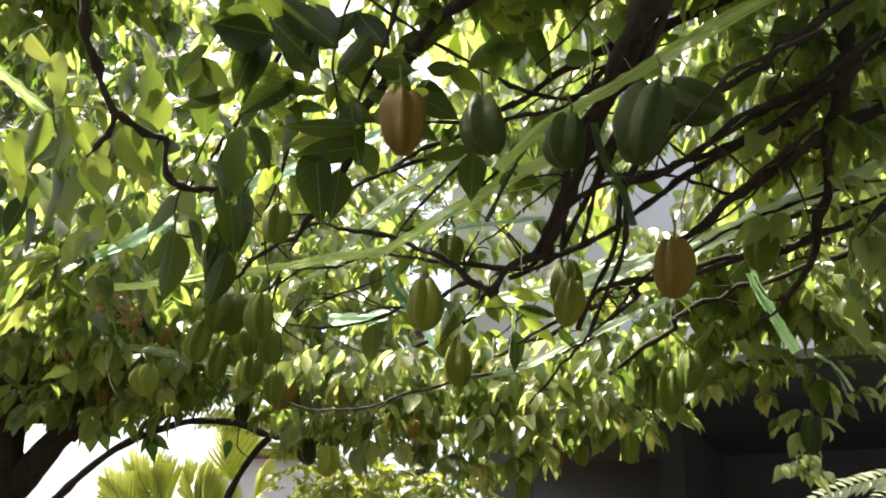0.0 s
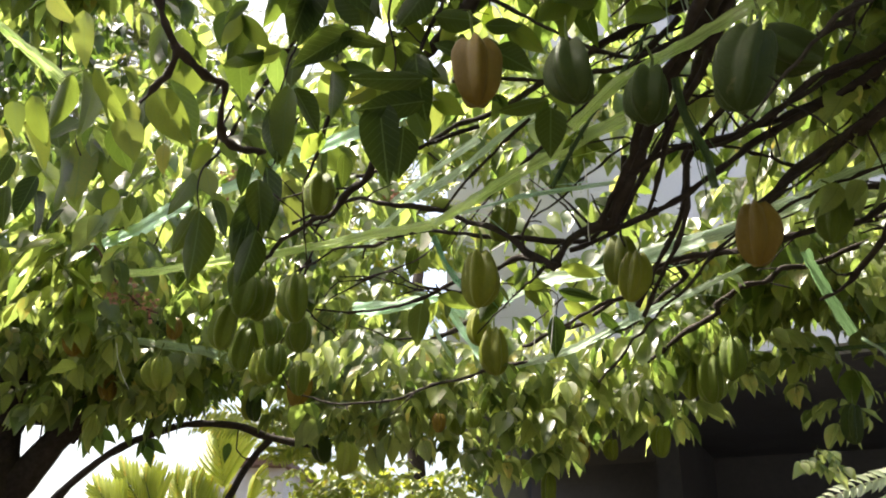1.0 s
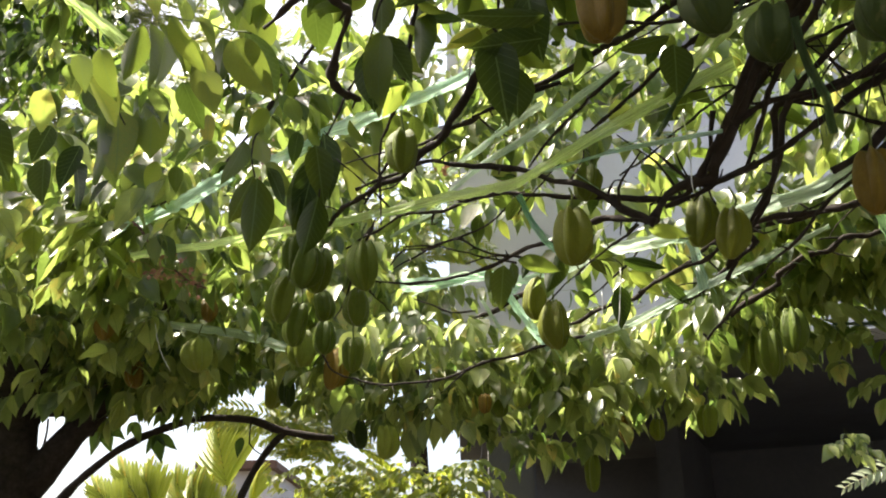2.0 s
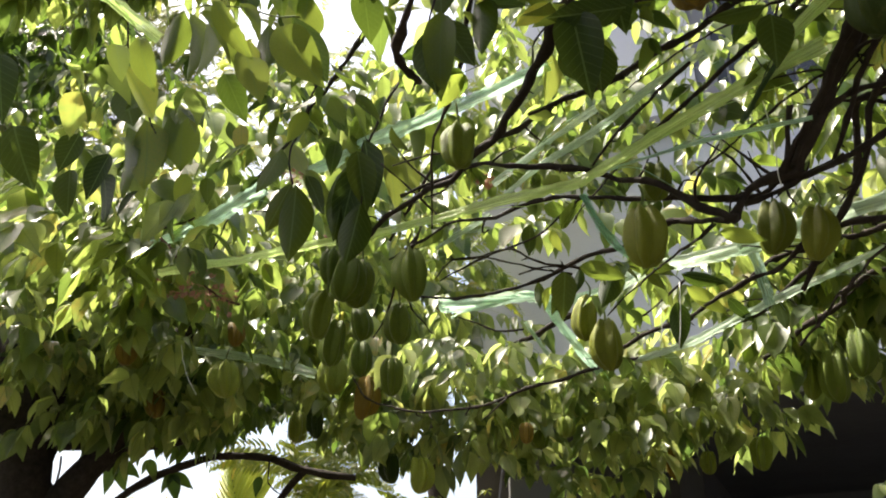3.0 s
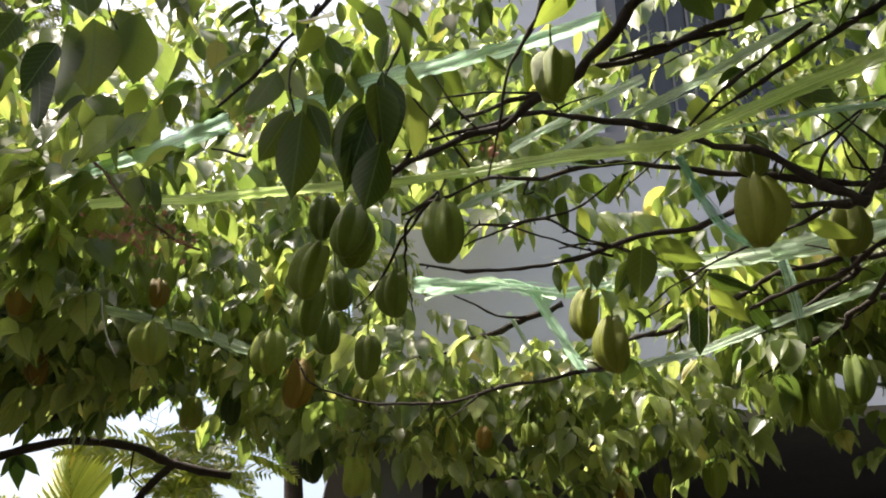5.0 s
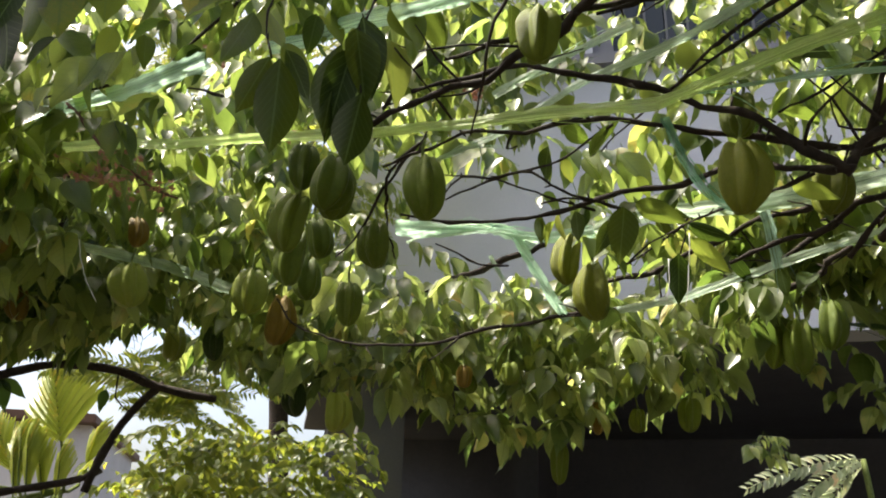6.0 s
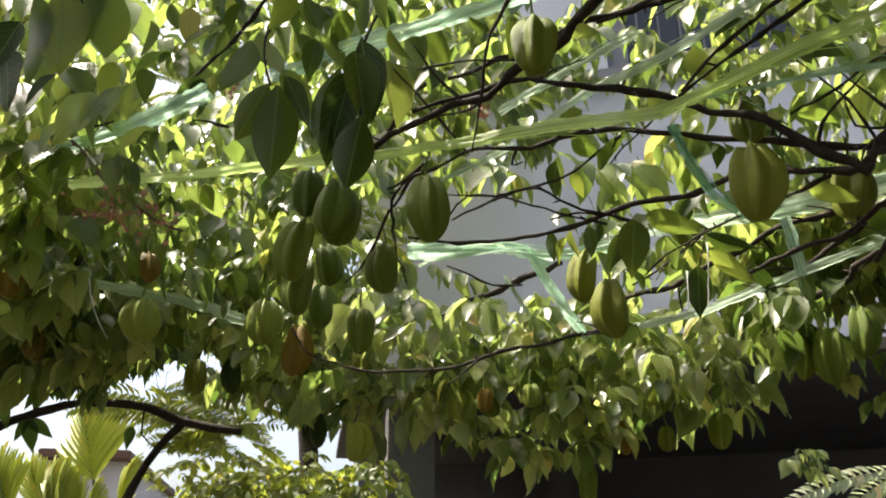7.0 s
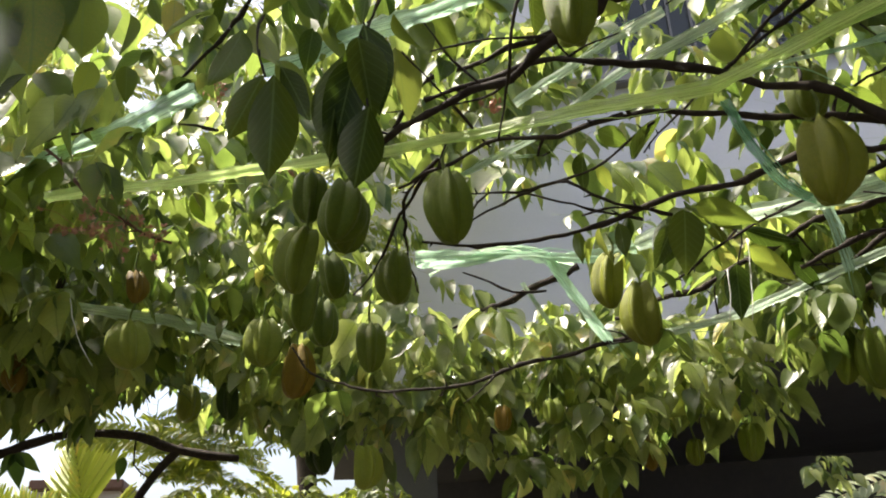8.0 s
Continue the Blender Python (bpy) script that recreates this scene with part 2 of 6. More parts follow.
def part(name, bm, mat, parent, label="", smooth=False):
    me = bpy.data.meshes.new(name)
    bm.to_mesh(me)
    bm.free()
    me.materials.append(mat)
    if smooth:
        me.polygons.foreach_set("use_smooth", np.ones(len(me.polygons), dtype=bool))
    ob = new(name, me)
    if parent:
        ob.parent = parent
    if label:
        ob["label"] = label
    return ob


def box(bm, lo, hi, bevel=0.0, m=None):
    got = bmesh.ops.create_cube(bm, size=1.0)["verts"]
    lo, hi = Vector(lo), Vector(hi)
    for v in got:
        v.co = Vector([(lo[i] + hi[i]) / 2 + v.co[i] * (hi[i] - lo[i]) for i in range(3)])
    if bevel:
        es = {e for v in got for e in v.link_edges}
        bmesh.ops.bevel(bm, geom=list(es), offset=bevel, segments=2, affect="EDGES")
    if m:
        bmesh.ops.transform(bm, matrix=m, verts=bm.verts[:])
    return bm


def spline(pts, step):
    """Even points along a smooth line through pts (rows of any width)."""
    P = np.array(pts, dtype=float)
    if len(P) < 3:
        n = max(2, int(np.linalg.norm(P[-1, :3] - P[0, :3]) / step))
        return P[0] + (P[-1] - P[0]) * np.linspace(0, 1, n + 1)[:, None]
    Q = np.vstack([2 * P[0] - P[1], P, 2 * P[-1] - P[-2]])
    rows = []
    for i in range(1, len(Q) - 2):
        a, b, c, d = Q[i - 1:i + 3]
        n = max(2, int(np.linalg.norm(c[:3] - b[:3]) / step))
        for s in np.arange(n) / n:
            rows.append(0.5 * (2 * b + (c - a) * s + (2 * a - 5 * b + 4 * c - d) * s * s + (3 * b - a - 3 * c + d) * s ** 3))
    rows.append(P[-1])
    return np.array(rows)


def tube_data(pts, r0, r1, step=0.02, seg=8, knobs=0.12, wander=0.0, rng=None):
    rng = rng or np.random.default_rng(1)
    S = spline(pts, step)
    n = len(S)
    T = np.gradient(S, axis=0)
    T /= np.linalg.norm(T, axis=1)[:, None] + 1e-9
    if wander:
        w = np.cumsum(rng.normal(0, 1, (n, 3)), axis=0)
        w -= np.linspace(0, 1, n)[:, None] * w[-1] + (1 - np.linspace(0, 1, n)[:, None]) * w[0]
        S = S + w * wander
    ref = np.array((0.31, 0.2, 0.93))
    A = np.cross(T, ref)
    A /= np.linalg.norm(A, axis=1)[:, None] + 1e-9
    B = np.cross(T, A)
    ang = np.linspace(0, 2 * np.pi, seg, endpoint=False)
    rad = np.linspace(r0, r1, n)
    rad = rad * (1 + knobs * rng.normal(0, 1, n).clip(-1.2, 2))
    V = S[:, None] + rad[:, None, None] * (np.cos(ang)[None, :, None] * A[:, None] + np.sin(ang)[None, :, None] * B[:, None])
    V = V + rng.normal(0, 1, V.shape) * (rad * knobs * 0.35)[:, None, None]
    V = V.reshape(-1, 3)
    F = []
    for i in range(n - 1):
        for j in range(seg):
            k = (j + 1) % seg
            F.append((i * seg + j, i * seg + k, (i + 1) * seg + k, (i + 1) * seg + j))
    F.append(tuple(range(seg - 1, -1, -1)))
    F.append(tuple((n - 1) * seg + j for j in range(seg)))
    return V, F, S


def limb(name, pts, r0, r1, parent, mat=None, seed=1, knobs=0.12, wander=0.0008, step=0.02, seg=8, label=""):
    V, F, S = tube_data(pts, r0, r1, step, seg, knobs, wander, np.random.default_rng(seed))
    return mesh_object(name, V, F, mat or BARK, parent, label)


# one leaflet: base at the origin, tip at (0, 1, 0), face towards +z, unit length
LS = np.array((0.0, 0.06, 0.17, 0.32, 0.48, 0.65, 0.81, 0.92, 1.0))
LW = np.array((0.03, 0.42, 0.79, 0.99, 0.97, 0.74, 0.4, 0.15, 0.0))
FS = np.linspace(0.0, 1.0, 16)
FW = np.interp(FS, (0.0, 0.03, 0.08, 0.16, 0.26, 0.36, 0.46, 0.56, 0.66, 0.76, 0.85, 0.92, 0.97, 1.0), (0.03, 0.2, 0.48, 0.76, 0.94, 1.0, 0.99, 0.91, 0.77, 0.57, 0.34, 0.17, 0.07, 0.0))


def leaf_shape(fold=0.22, droop=0.16, wave=0.0, fine=False):
    V, U = [], []
    LS_, LW_ = (FS, FW) if fine else (LS, LW)
    for s, w in zip(LS_, LW_):
        for side in (-1, 0, 1):
            x = 0.5 * w * side
            z = abs(x) * fold - droop * s * s + wave * math.sin(7 * s + side) * abs(side) * 0.5
            V.append((x, s * (1 - 0.05 * droop), z))
            U.append((0.5 + 0.5 * w * side, s))
    F = []
    for i in range(len(LS_) - 1):
        a = 3 * i
        F += [(a, a + 1, a + 4, a + 3), (a + 1, a + 2, a + 5, a + 4)]
    return np.array(V), F, np.array(U)


def leaf_frame(way, face, length, width):
    """Matrices (n, 3, 3) whose columns are the leaf's width, length and face."""
    way = way / (np.linalg.norm(way, axis=1)[:, None] + 1e-9)
    W = np.cross(way, face)
    W /= np.linalg.norm(W, axis=1)[:, None] + 1e-9
    N = np.cross(W, way)
    return np.stack([W * width[:, None], way * length[:, None], N * length[:, None]], axis=2)


# openings in the crowns through which the sky shows
GAPS = [((-0.95, 3.5, 3.7), 0.3), ((-0.8, 2.8, 3.22), 0.28), ((-0.72, 2.4, 2.95), 0.22), ((-0.62, 2.0, 2.63), 0.17), ((-0.6, 3.5, 4.2), 0.28)]


# room round the hanging fruit
GAPS += [((-0.66, 2.65, 2.12), 0.1), ((-0.705, 2.9, 2.19), 0.12), ((-0.78, 3.3, 2.28), 0.13), ((-0.86, 3.8, 2.40), 0.15), ((-0.942, 4.3, 2.5), 0.16), ((-0.39, 2.36, 2.17), 0.14), ((-0.385, 2.2, 2.12), 0.12), ((-0.45, 2.25, 2.2), 0.12), ((-0.25, 2.4, 1.99), 0.12), ((-0.6, 2.42, 2.1), 0.12),
         ((0.1, 2.22, 2.06), 0.09), ((-0.65, 2.1, 2.14), 0.1), ((0.66, 1.98, 2.13), 0.1), ((-0.264, 1.95, 2.1), 0.08)]


# leaflets leave this room free: a middle, how far the room reaches towards the path, its radius
FREE = [((-0.445, 2.345, 2.223), 0.4, 0.08), ((-0.384, 2.487, 2.207), 0.5, 0.08), ((-0.264, 1.973, 2.097), 0.3, 0.06), ((-0.242, 2.52, 2.01), 0.4, 0.085), ((-0.684, 3.107, 2.29), 1.2, 0.11),
        ((-0.649, 2.17, 2.16), 0.4, 0.085), ((0.1, 2.24, 2.07), 0.2, 0.05), ((0.597, 2.5, 2.057), 0.2, 0.06), ((-0.68, 2.3, 2.314), 0.25, 0.05), ((0.04, 2.4, 2.08), 0.25, 0.05),
        ((-0.97, 4.35, 2.47), 1.9, 0.17), ((-1.10, 4.35, 2.5), 1.9, 0.12)]
MIDWAY = np.array((-0.3, 0.6, 1.66))


def crowds(P):
    """Which leaflet middles P (n, 3) lie in the room kept free."""
    out = np.zeros(len(P), dtype=bool)
    for c, reach, rad in FREE:
        way = MIDWAY - np.array(c)
        full = np.linalg.norm(way)
        d = P - np.array(c)
        s = np.clip(d @ way / full, 0.0, reach)
        out |= np.linalg.norm(d - s[:, None] * way / full, axis=1) < rad * (1 - 0.8 * s / full)
    return out


class Leaves:
    """Gathers many leaflets and thin stalks into one mesh."""

    def __init__(self, seed):
        self.rng = np.random.default_rng(seed)
        self.rows = []
        self.stalks = []

    def add(self, base, way, face, length, width):
        self.rows.append((base, way, face, length, width))

    def compound(self, base, way, pairs, size, droop=0.75, spread=0.9):
        """A drooping pinnate leaf: a stalk with leaflets in two rows and one at its end."""
        r = self.rng
        way = np.array(way, float)
        way /= np.linalg.norm(way)
        p = np.array(base, float)
        side = np.cross(way, (0, 0, 1.0))
        side /= np.linalg.norm(side) + 1e-6
        gap = size * 0.42
        pts = [p.copy()]
        for i in range(pairs):
            way = way + np.array((0, 0, -0.13)) + r.normal(0, 0.05, 3)
            way /= np.linalg.norm(way)
            p = p + way * gap * (1.3 if i == 0 else 1)
            pts.append(p.copy())
            for sgn in (-1, 1):
                if r.random() < 0.1:
                    continue
                d = side * sgn * spread * r.uniform(0.6, 1.1) + way * 0.45 + np.array((0, 0, -droop * r.uniform(0.5, 1.5))) + r.normal(0, 0.16, 3)
                f = np.array((0, 0, 0.8)) + side * sgn * 0.5 * droop + r.normal(0, 0.35, 3) - np.array((0, 0.8, 0)) * r.uniform(0, 1)
                ln = size * r.uniform(0.75, 1.12) * (0.72 + 0.28 * i / max(1, pairs - 1))
                self.add(p + d * 0.02 * size, d, f, ln, ln * r.uniform(0.42, 0.58))
        d = way + np.array((0, 0, -droop * 0.7)) + r.normal(0, 0.12, 3)
        ln = size * r.uniform(1.0, 1.3)
        self.add(p, d, np.array((0, -0.4, 0.8)) + r.normal(0, 0.3, 3), ln, ln * r.uniform(0.48, 0.62))
        self.stalks.append((pts, size))

    def fill(self, centre, radii, n, size, lean=(0, 0, 0), pairs=(2, 4), droop=0.95):
        r = self.rng
        for _ in range(n):
            u = r.normal(0, 1, 3)
            u *= (r.random() ** 0.4) / np.linalg.norm(u)
            a = r.uniform(0, 2 * math.pi)
            way = np.array((math.cos(a), 0.8 * math.sin(a), r.uniform(-0.35, 0.35))) + np.array(lean)
            at = np.array(centre) + u * np.array(radii)
            if any(np.linalg.norm(at - np.array(c)) < d for c, d in GAPS):
                continue
            self.compound(at, way, int(r.integers(pairs[0], pairs[1] + 1)), size * r.uniform(0.75, 1.15), droop)

    def build(self, name, mat, parent=None, label="", fold=0.22, droop=0.2):
        base, way, face, ln, wd = (np.array([q[i] for q in self.rows], dtype=float) for i in range(5))
        keep = ~crowds(base + 0.5 * ln[:, None] * way / (np.linalg.norm(way, axis=1)[:, None] + 1e-9))
        base, way, face, ln, wd = base[keep], way[keep], face[keep], ln[keep], wd[keep]
        n = len(base)
        V0, F0, U0 = leaf_shape(fold, droop)
        M = leaf_frame(way, face, ln, wd)
        wob = self.rng.normal(0, 0.013, (n, len(V0), 3))
        wob[:, 0:3] = 0
        V = np.einsum("nij,nkj->nki", M, V0[None] + wob) + base[:, None]
        k = len(V0)
        F = (np.array(F0)[None] + (np.arange(n) * k)[:, None, None]).reshape(-1, 4)
        V = V.reshape(-1, 3)
        U = np.tile(U0, (n, 1))
        SV, SF = [], []
        at = len(V)
        for pts, size in self.stalks:
            P = np.array(pts)
            rad = 0.014 * size
            for q in P:
                for a in (0, 2.1, 4.2):
                    SV.append(q + rad * np.array((math.cos(a), math.sin(a) * 0.6, math.sin(a) * 0.6)))
            for i in range(len(P) - 1):
                for j in range(3):
                    c, d = at + 3 * i + j, at + 3 * i + (j + 1) % 3
                    SF.append((c, d, d + 3, c + 3))
            at += 3 * len(P)
        if SV:
            V = np.vstack([V, np.array(SV)])
            F = np.vstack([F, np.array(SF)])
            U = np.vstack([U, np.full((len(SV), 2), 0.5)])
        me = bpy.data.meshes.new(name)
        me.vertices.add(len(V))
        me.vertices.foreach_set("co", V.ravel())
        me.loops.add(len(F) * 4)
        me.loops.foreach_set("vertex_index", F.ravel().astype(np.int32))
        me.polygons.add(len(F))
        me.polygons.foreach_set("loop_start", np.arange(0, len(F) * 4, 4, dtype=np.int32))
        me.update(calc_edges=True)
        lay = me.uv_layers.new(name="UVMap")
        lay.data.foreach_set("uv", U[F.ravel()].astype(np.float32).ravel())
        me.polygons.foreach_set("use_smooth", np.ones(len(F), dtype=bool))
        me.materials.append(mat)
        me.validate()
        ob = new(name, me)
        if parent:
            ob.parent = parent
        if label:
            ob["label"] = label
        ob["kind"] = "stuff"
        return ob


def thing(name, at, label, category, group="", kind=""):
    ob = new(name)
    ob.empty_display_size = 0.05
    ob.location = at
    bpy.context.view_layer.update()
    return tagged(ob, label, category, group, kind)


def hold(parent, *obs):
    """Parents obs, whose meshes are in world coordinates, to a thing that stands elsewhere."""
    for o in obs:
        o.parent = parent
        o.matrix_parent_inverse = Matrix.Translation(-parent.location)


# ---- ground and buildings ----
me = bpy.data.meshes.new("ground")
gb = bmesh.new()
bmesh.ops.create_grid(gb, x_segments=60, y_segments=60, size=1.0)
for v in gb.verts:
    k = max(abs(v.co.x), abs(v.co.y))
    s = 9.0 if k < 0.5 else 9.0 * (1 + ((k - 0.5) * 2) ** 3 * 90)
    v.co = Vector((v.co.x * s, v.co.y * s, 0))
    if k < 0.5:
        v.co.z = 0.03 * noise.noise(v.co * 1.3)
part("ground", gb, SOIL, None, smooth=True)
tagged(bpy.data.objects["ground"], "bare brown soil under the trees", "ground", kind="structure")

WALL_AT = Matrix.Translation((0.8, 5.5, 0)) @ Matrix.Rotation(radians(-22), 4, "Z")
house = thing("building", (0.8, 5.5, 0), "grey rendered building with a dark open carport below", "building", kind="structure")


def wall_part(name, lo, hi, mat, bevel=0.0, label=""):
    bm = box(bmesh.new(), lo, hi, bevel, WALL_AT)
    ob = part(name, bm, mat, None, label)
    hold(house, ob)
    return ob


LEFT, SILL, BASE = -1.0, 4.98, 3.05
wall_part("wall", (LEFT, 0.0, BASE), (9.0, 0.25, SILL - 0.1), WALL)
wall_part("wall", (LEFT, 0.0, SILL), (0.72, 0.25, 8.5), WALL)
wall_part("wall", (3.0, 0.0, SILL - 0.1), (9.0, 0.25, 8.5), WALL)
wall_part("wall", (0.72, 0.0, 6.6), (3.0, 0.25, 8.5), WALL)
wall_part("ledge", (LEFT - 0.05, -0.08, SILL - 0.1), (3.0, 0.25, SILL), WALL_DARK, 0.01, "dark grey projecting ledge")
win = wall_part("window", (0.72, 0.04, SILL), (0.86, 0.2, 6.6), WALL_DARK, 0.004, "dark framed window with upright bars")


def window_piece(name, lo, hi, mat, bevel=0.0):
    ob = part(name, box(bmesh.new(), lo, hi, bevel, WALL_AT), mat, None)
    ob.parent = win
    return ob


window_piece("frame_post", (2.9, 0.04, SILL), (3.0, 0.2, 6.6), WALL_DARK, 0.004)
window_piece("pane", (0.86, 0.12, SILL), (2.9, 0.135, 6.6), GLASS_DARK)
for i in range(14):
    window_piece("bar", (0.93 + i * 0.14, 0.05, SILL), (0.945 + i * 0.14, 0.065, 6.6), METAL)
wall_part("side_wall", (LEFT, 0.25, BASE + 0.41), (LEFT + 0.25, 6.0, 8.5), WALL)
wall_part("roof_slab", (LEFT - 0.3, -0.4, 8.5), (9.3, 6.3, 8.7), WALL_DARK)
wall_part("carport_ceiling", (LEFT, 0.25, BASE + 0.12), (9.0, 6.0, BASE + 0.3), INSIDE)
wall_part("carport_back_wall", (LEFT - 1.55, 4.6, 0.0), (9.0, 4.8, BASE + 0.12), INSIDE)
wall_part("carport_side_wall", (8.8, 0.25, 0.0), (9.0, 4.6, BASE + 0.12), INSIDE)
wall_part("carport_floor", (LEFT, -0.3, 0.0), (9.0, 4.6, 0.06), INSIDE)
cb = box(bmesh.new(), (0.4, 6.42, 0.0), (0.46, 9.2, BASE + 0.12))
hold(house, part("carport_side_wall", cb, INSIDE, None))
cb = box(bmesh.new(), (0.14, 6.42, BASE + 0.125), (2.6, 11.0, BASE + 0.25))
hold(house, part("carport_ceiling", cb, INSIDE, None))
# unseen lid added over both ceilings to stop light leaking in
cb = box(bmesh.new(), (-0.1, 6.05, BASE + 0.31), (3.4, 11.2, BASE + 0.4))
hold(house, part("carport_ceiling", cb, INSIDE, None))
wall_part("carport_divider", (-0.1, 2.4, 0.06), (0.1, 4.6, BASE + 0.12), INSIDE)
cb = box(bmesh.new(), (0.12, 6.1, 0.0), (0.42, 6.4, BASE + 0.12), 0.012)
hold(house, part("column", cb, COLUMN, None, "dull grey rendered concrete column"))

# unseen plain walls, added behind and left of the eye to cut sky light
back = thing("sky_block_wall", (0.0, -2.6, 0.0), "unseen plain grey rendered wall with a coping, added to cut sky light", "wall", kind="structure")
hold(back, part("wall", box(bmesh.new(), (-7.0, -2.7, 0.0), (7.0, -2.5, 4.0)), WALL, None))
hold(back, part("wall", box(bmesh.new(), (-3.4, -2.5, 0.0), (-3.2, 2.2, 4.0)), WALL, None))
hold(back, part("coping", box(bmesh.new(), (-3.46, -2.44, 4.0), (-3.14, 2.26, 4.08), 0.01), WALL_DARK, None))
hold(back, part("coping", box(bmesh.new(), (-7.0, -2.76, 4.0), (7.0, -2.44, 4.08), 0.01), WALL_DARK, None))

far = thing("far_house", (-4.981, 16.000, 4.187), "far white house with a brown sheet roof", "house")
far.location.z = 0
HX, HY, HZ = (-4.981, 16.000, 4.187)
bm = box(bmesh.new(), (HX - 0.1, HY + 0.25, 0.0), (HX + 1.4, HY + 5.0, HZ - 0.16))
hold(far, part("wall", bm, HOUSE_WHITE, None, "plain white painted wall"))
bm = box(bmesh.new(), (HX, HY, HZ - 0.16), (HX + 1.5, HY + 5.4, HZ), 0.02)
hold(far, part("roof", bm, HOUSE_ROOF, None, "brown sheet roof with a deep fascia"))

# ---- star fruit tree: trunk, limbs, twigs ----
tree = thing("star_fruit_tree", (2.45, 2.0, 0.0), "spreading star fruit tree with dark limbs and drooping leaves", "tree")


def wood(name, pts, r0, r1, seed, mat=None, knobs=0.2, wander=0.0011, step=0.014, seg=8):
    k = 1.0 if name == "trunk" else 0.66 if name == "limb" else 0.62
    if name == "limb":
        h = np.random.default_rng(seed + 300)
        Q = spline(pts, 0.06)
        Q[1:-1] += h.normal(0, 0.0042, Q[1:-1].shape)
        pts = Q
    h = np.random.default_rng(seed + 40)
    V, F, S = tube_data(pts, k * r0, k * r1, step, seg, knobs, wander, np.random.default_rng(seed))
    if name != "trunk" and mat is not GREEN_STEM:
        V, F = list(V), list(F)
        R = np.linspace(k * r0, k * r1, len(S))
        for i in range(1, len(S) - 1):
            if h.random() < 0.28:   # short spurs and bud scars
                d = h.normal(0, 1, 3)
                d *= (R[i] + h.uniform(0.004, 0.013)) / np.linalg.norm(d)
                sv, sf, ss = tube_data([S[i], S[i] + d], min(0.6 * R[i], 0.002) + 0.0006, 0.0006, 0.01, 5, 0.1, 0.0, h)
                n0 = len(V)
                V += list(sv)
                F += [tuple(q + n0 for q in f) for f in sf]
        if name == "limb":
            for q in S[4:-4:2]:
                if h.random() < 0.3 and q[1] > 1.0:   # thin side twigs
                    d = h.normal(0, 1, 3) * (1, 0.6, 0.8) + (-0.5, 0.2, -0.1)
                    d *= (h.uniform(0.05, 0.14) if h.random() < 0.5 else h.uniform(0.015, 0.04)) / np.linalg.norm(d)
                    sv, sf, ss = tube_data([q, q + d * 0.5 + h.normal(0, 0.006, 3), q + d + h.normal(0, 0.01, 3)], 0.0022, 0.001, 0.015, 6, 0.2, 0.0006, h)
                    n0 = len(V)
                    V += list(sv)
                    F += [tuple(k2 + n0 for k2 in f) for f in sf]
    ob = mesh_object(name, V, F, mat or BARK, None)
    hold(tree, ob)
    return ob


wood("trunk", [(2.45, 2.0, -0.05), (2.42, 1.98, 0.8), (2.36, 1.93, 1.6), (2.25, 1.85, 2.35), (2.1, 1.75, 3.0)], 0.12, 0.07, 1, step=0.06, seg=14)
# main limbs that rise to the crown's middle
wood("limb", [(0.221, 1.360, 2.106), (0.258, 1.350, 2.135), (0.315, 1.340, 2.173), (0.345, 1.300, 2.222)], 0.007, 0.015, 2)
wood("limb", [(0.324, 1.330, 2.188), (0.353, 1.280, 2.260), (0.391, 1.200, 2.320), (0.434, 1.100, 2.385)], 0.014, 0.02, 302, knobs=0.2, seg=10)
wood("limb", [(0.430, 1.105, 2.380), (0.450, 1.070, 2.425), (0.474, 1.038, 2.480)], 0.02, 0.05, 314, knobs=0.14, seg=12)
wood("limb", [(0.300, 1.350, 2.165), (0.338, 1.270, 2.235), (0.362, 1.185, 2.292), (0.408, 1.100, 2.350), (0.440, 1.060, 2.420)], 0.007, 0.012, 312, knobs=0.2)
wood("limb", [(0.372, 1.360, 2.180), (0.385, 1.280, 2.262), (0.420, 1.190, 2.305), (0.452, 1.120, 2.372), (0.480, 1.060, 2.450)], 0.005, 0.011, 313, knobs=0.2)
wood("limb", [(0.468, 1.040, 2.469), (0.95, 1.1, 2.75), (1.3, 1.2, 2.95), (2.1, 1.75, 3.0)], 0.042, 0.06, 303, seg=12)
wood("limb", [(0.790, 1.250, 2.628), (0.788, 1.280, 2.518), (0.773, 1.300, 2.404), (0.754, 1.340, 2.276), (0.745, 1.400, 2.205), (0.734, 1.500, 2.154), (0.702, 1.600, 2.136)], 0.024, 0.004, 304, seg=10)
wood("limb", [(0.782, 1.280, 2.475), (0.712, 1.270, 2.397), (0.627, 1.260, 2.347), (0.547, 1.260, 2.295), (0.432, 1.300, 2.259)], 0.01, 0.004, 305)
wood("limb", [(0.258, 1.380, 2.139), (0.348, 1.370, 2.175), (0.487, 1.330, 2.242), (0.587, 1.290, 2.296), (0.698, 1.240, 2.358), (0.754, 1.180, 2.386), (1.3, 1.3, 2.75), (2.12, 1.76, 2.95)], 0.006, 0.024, 3)
wood("limb", [(0.311, 1.330, 2.169), (0.363, 1.300, 2.241), (0.459, 1.300, 2.277), (0.560, 1.270, 2.320), (0.679, 1.220, 2.385), (0.794, 1.150, 2.422), (1.25, 1.22, 2.9)], 0.005, 0.014, 4)
wood("limb", [(0.278, 1.700, 2.124), (0.386, 1.620, 2.168), (0.467, 1.550, 2.198), (0.570, 1.500, 2.195), (0.683, 1.450, 2.211), (1.4, 1.45, 2.5), (2.2, 1.82, 2.6)], 0.005, 0.018, 5)
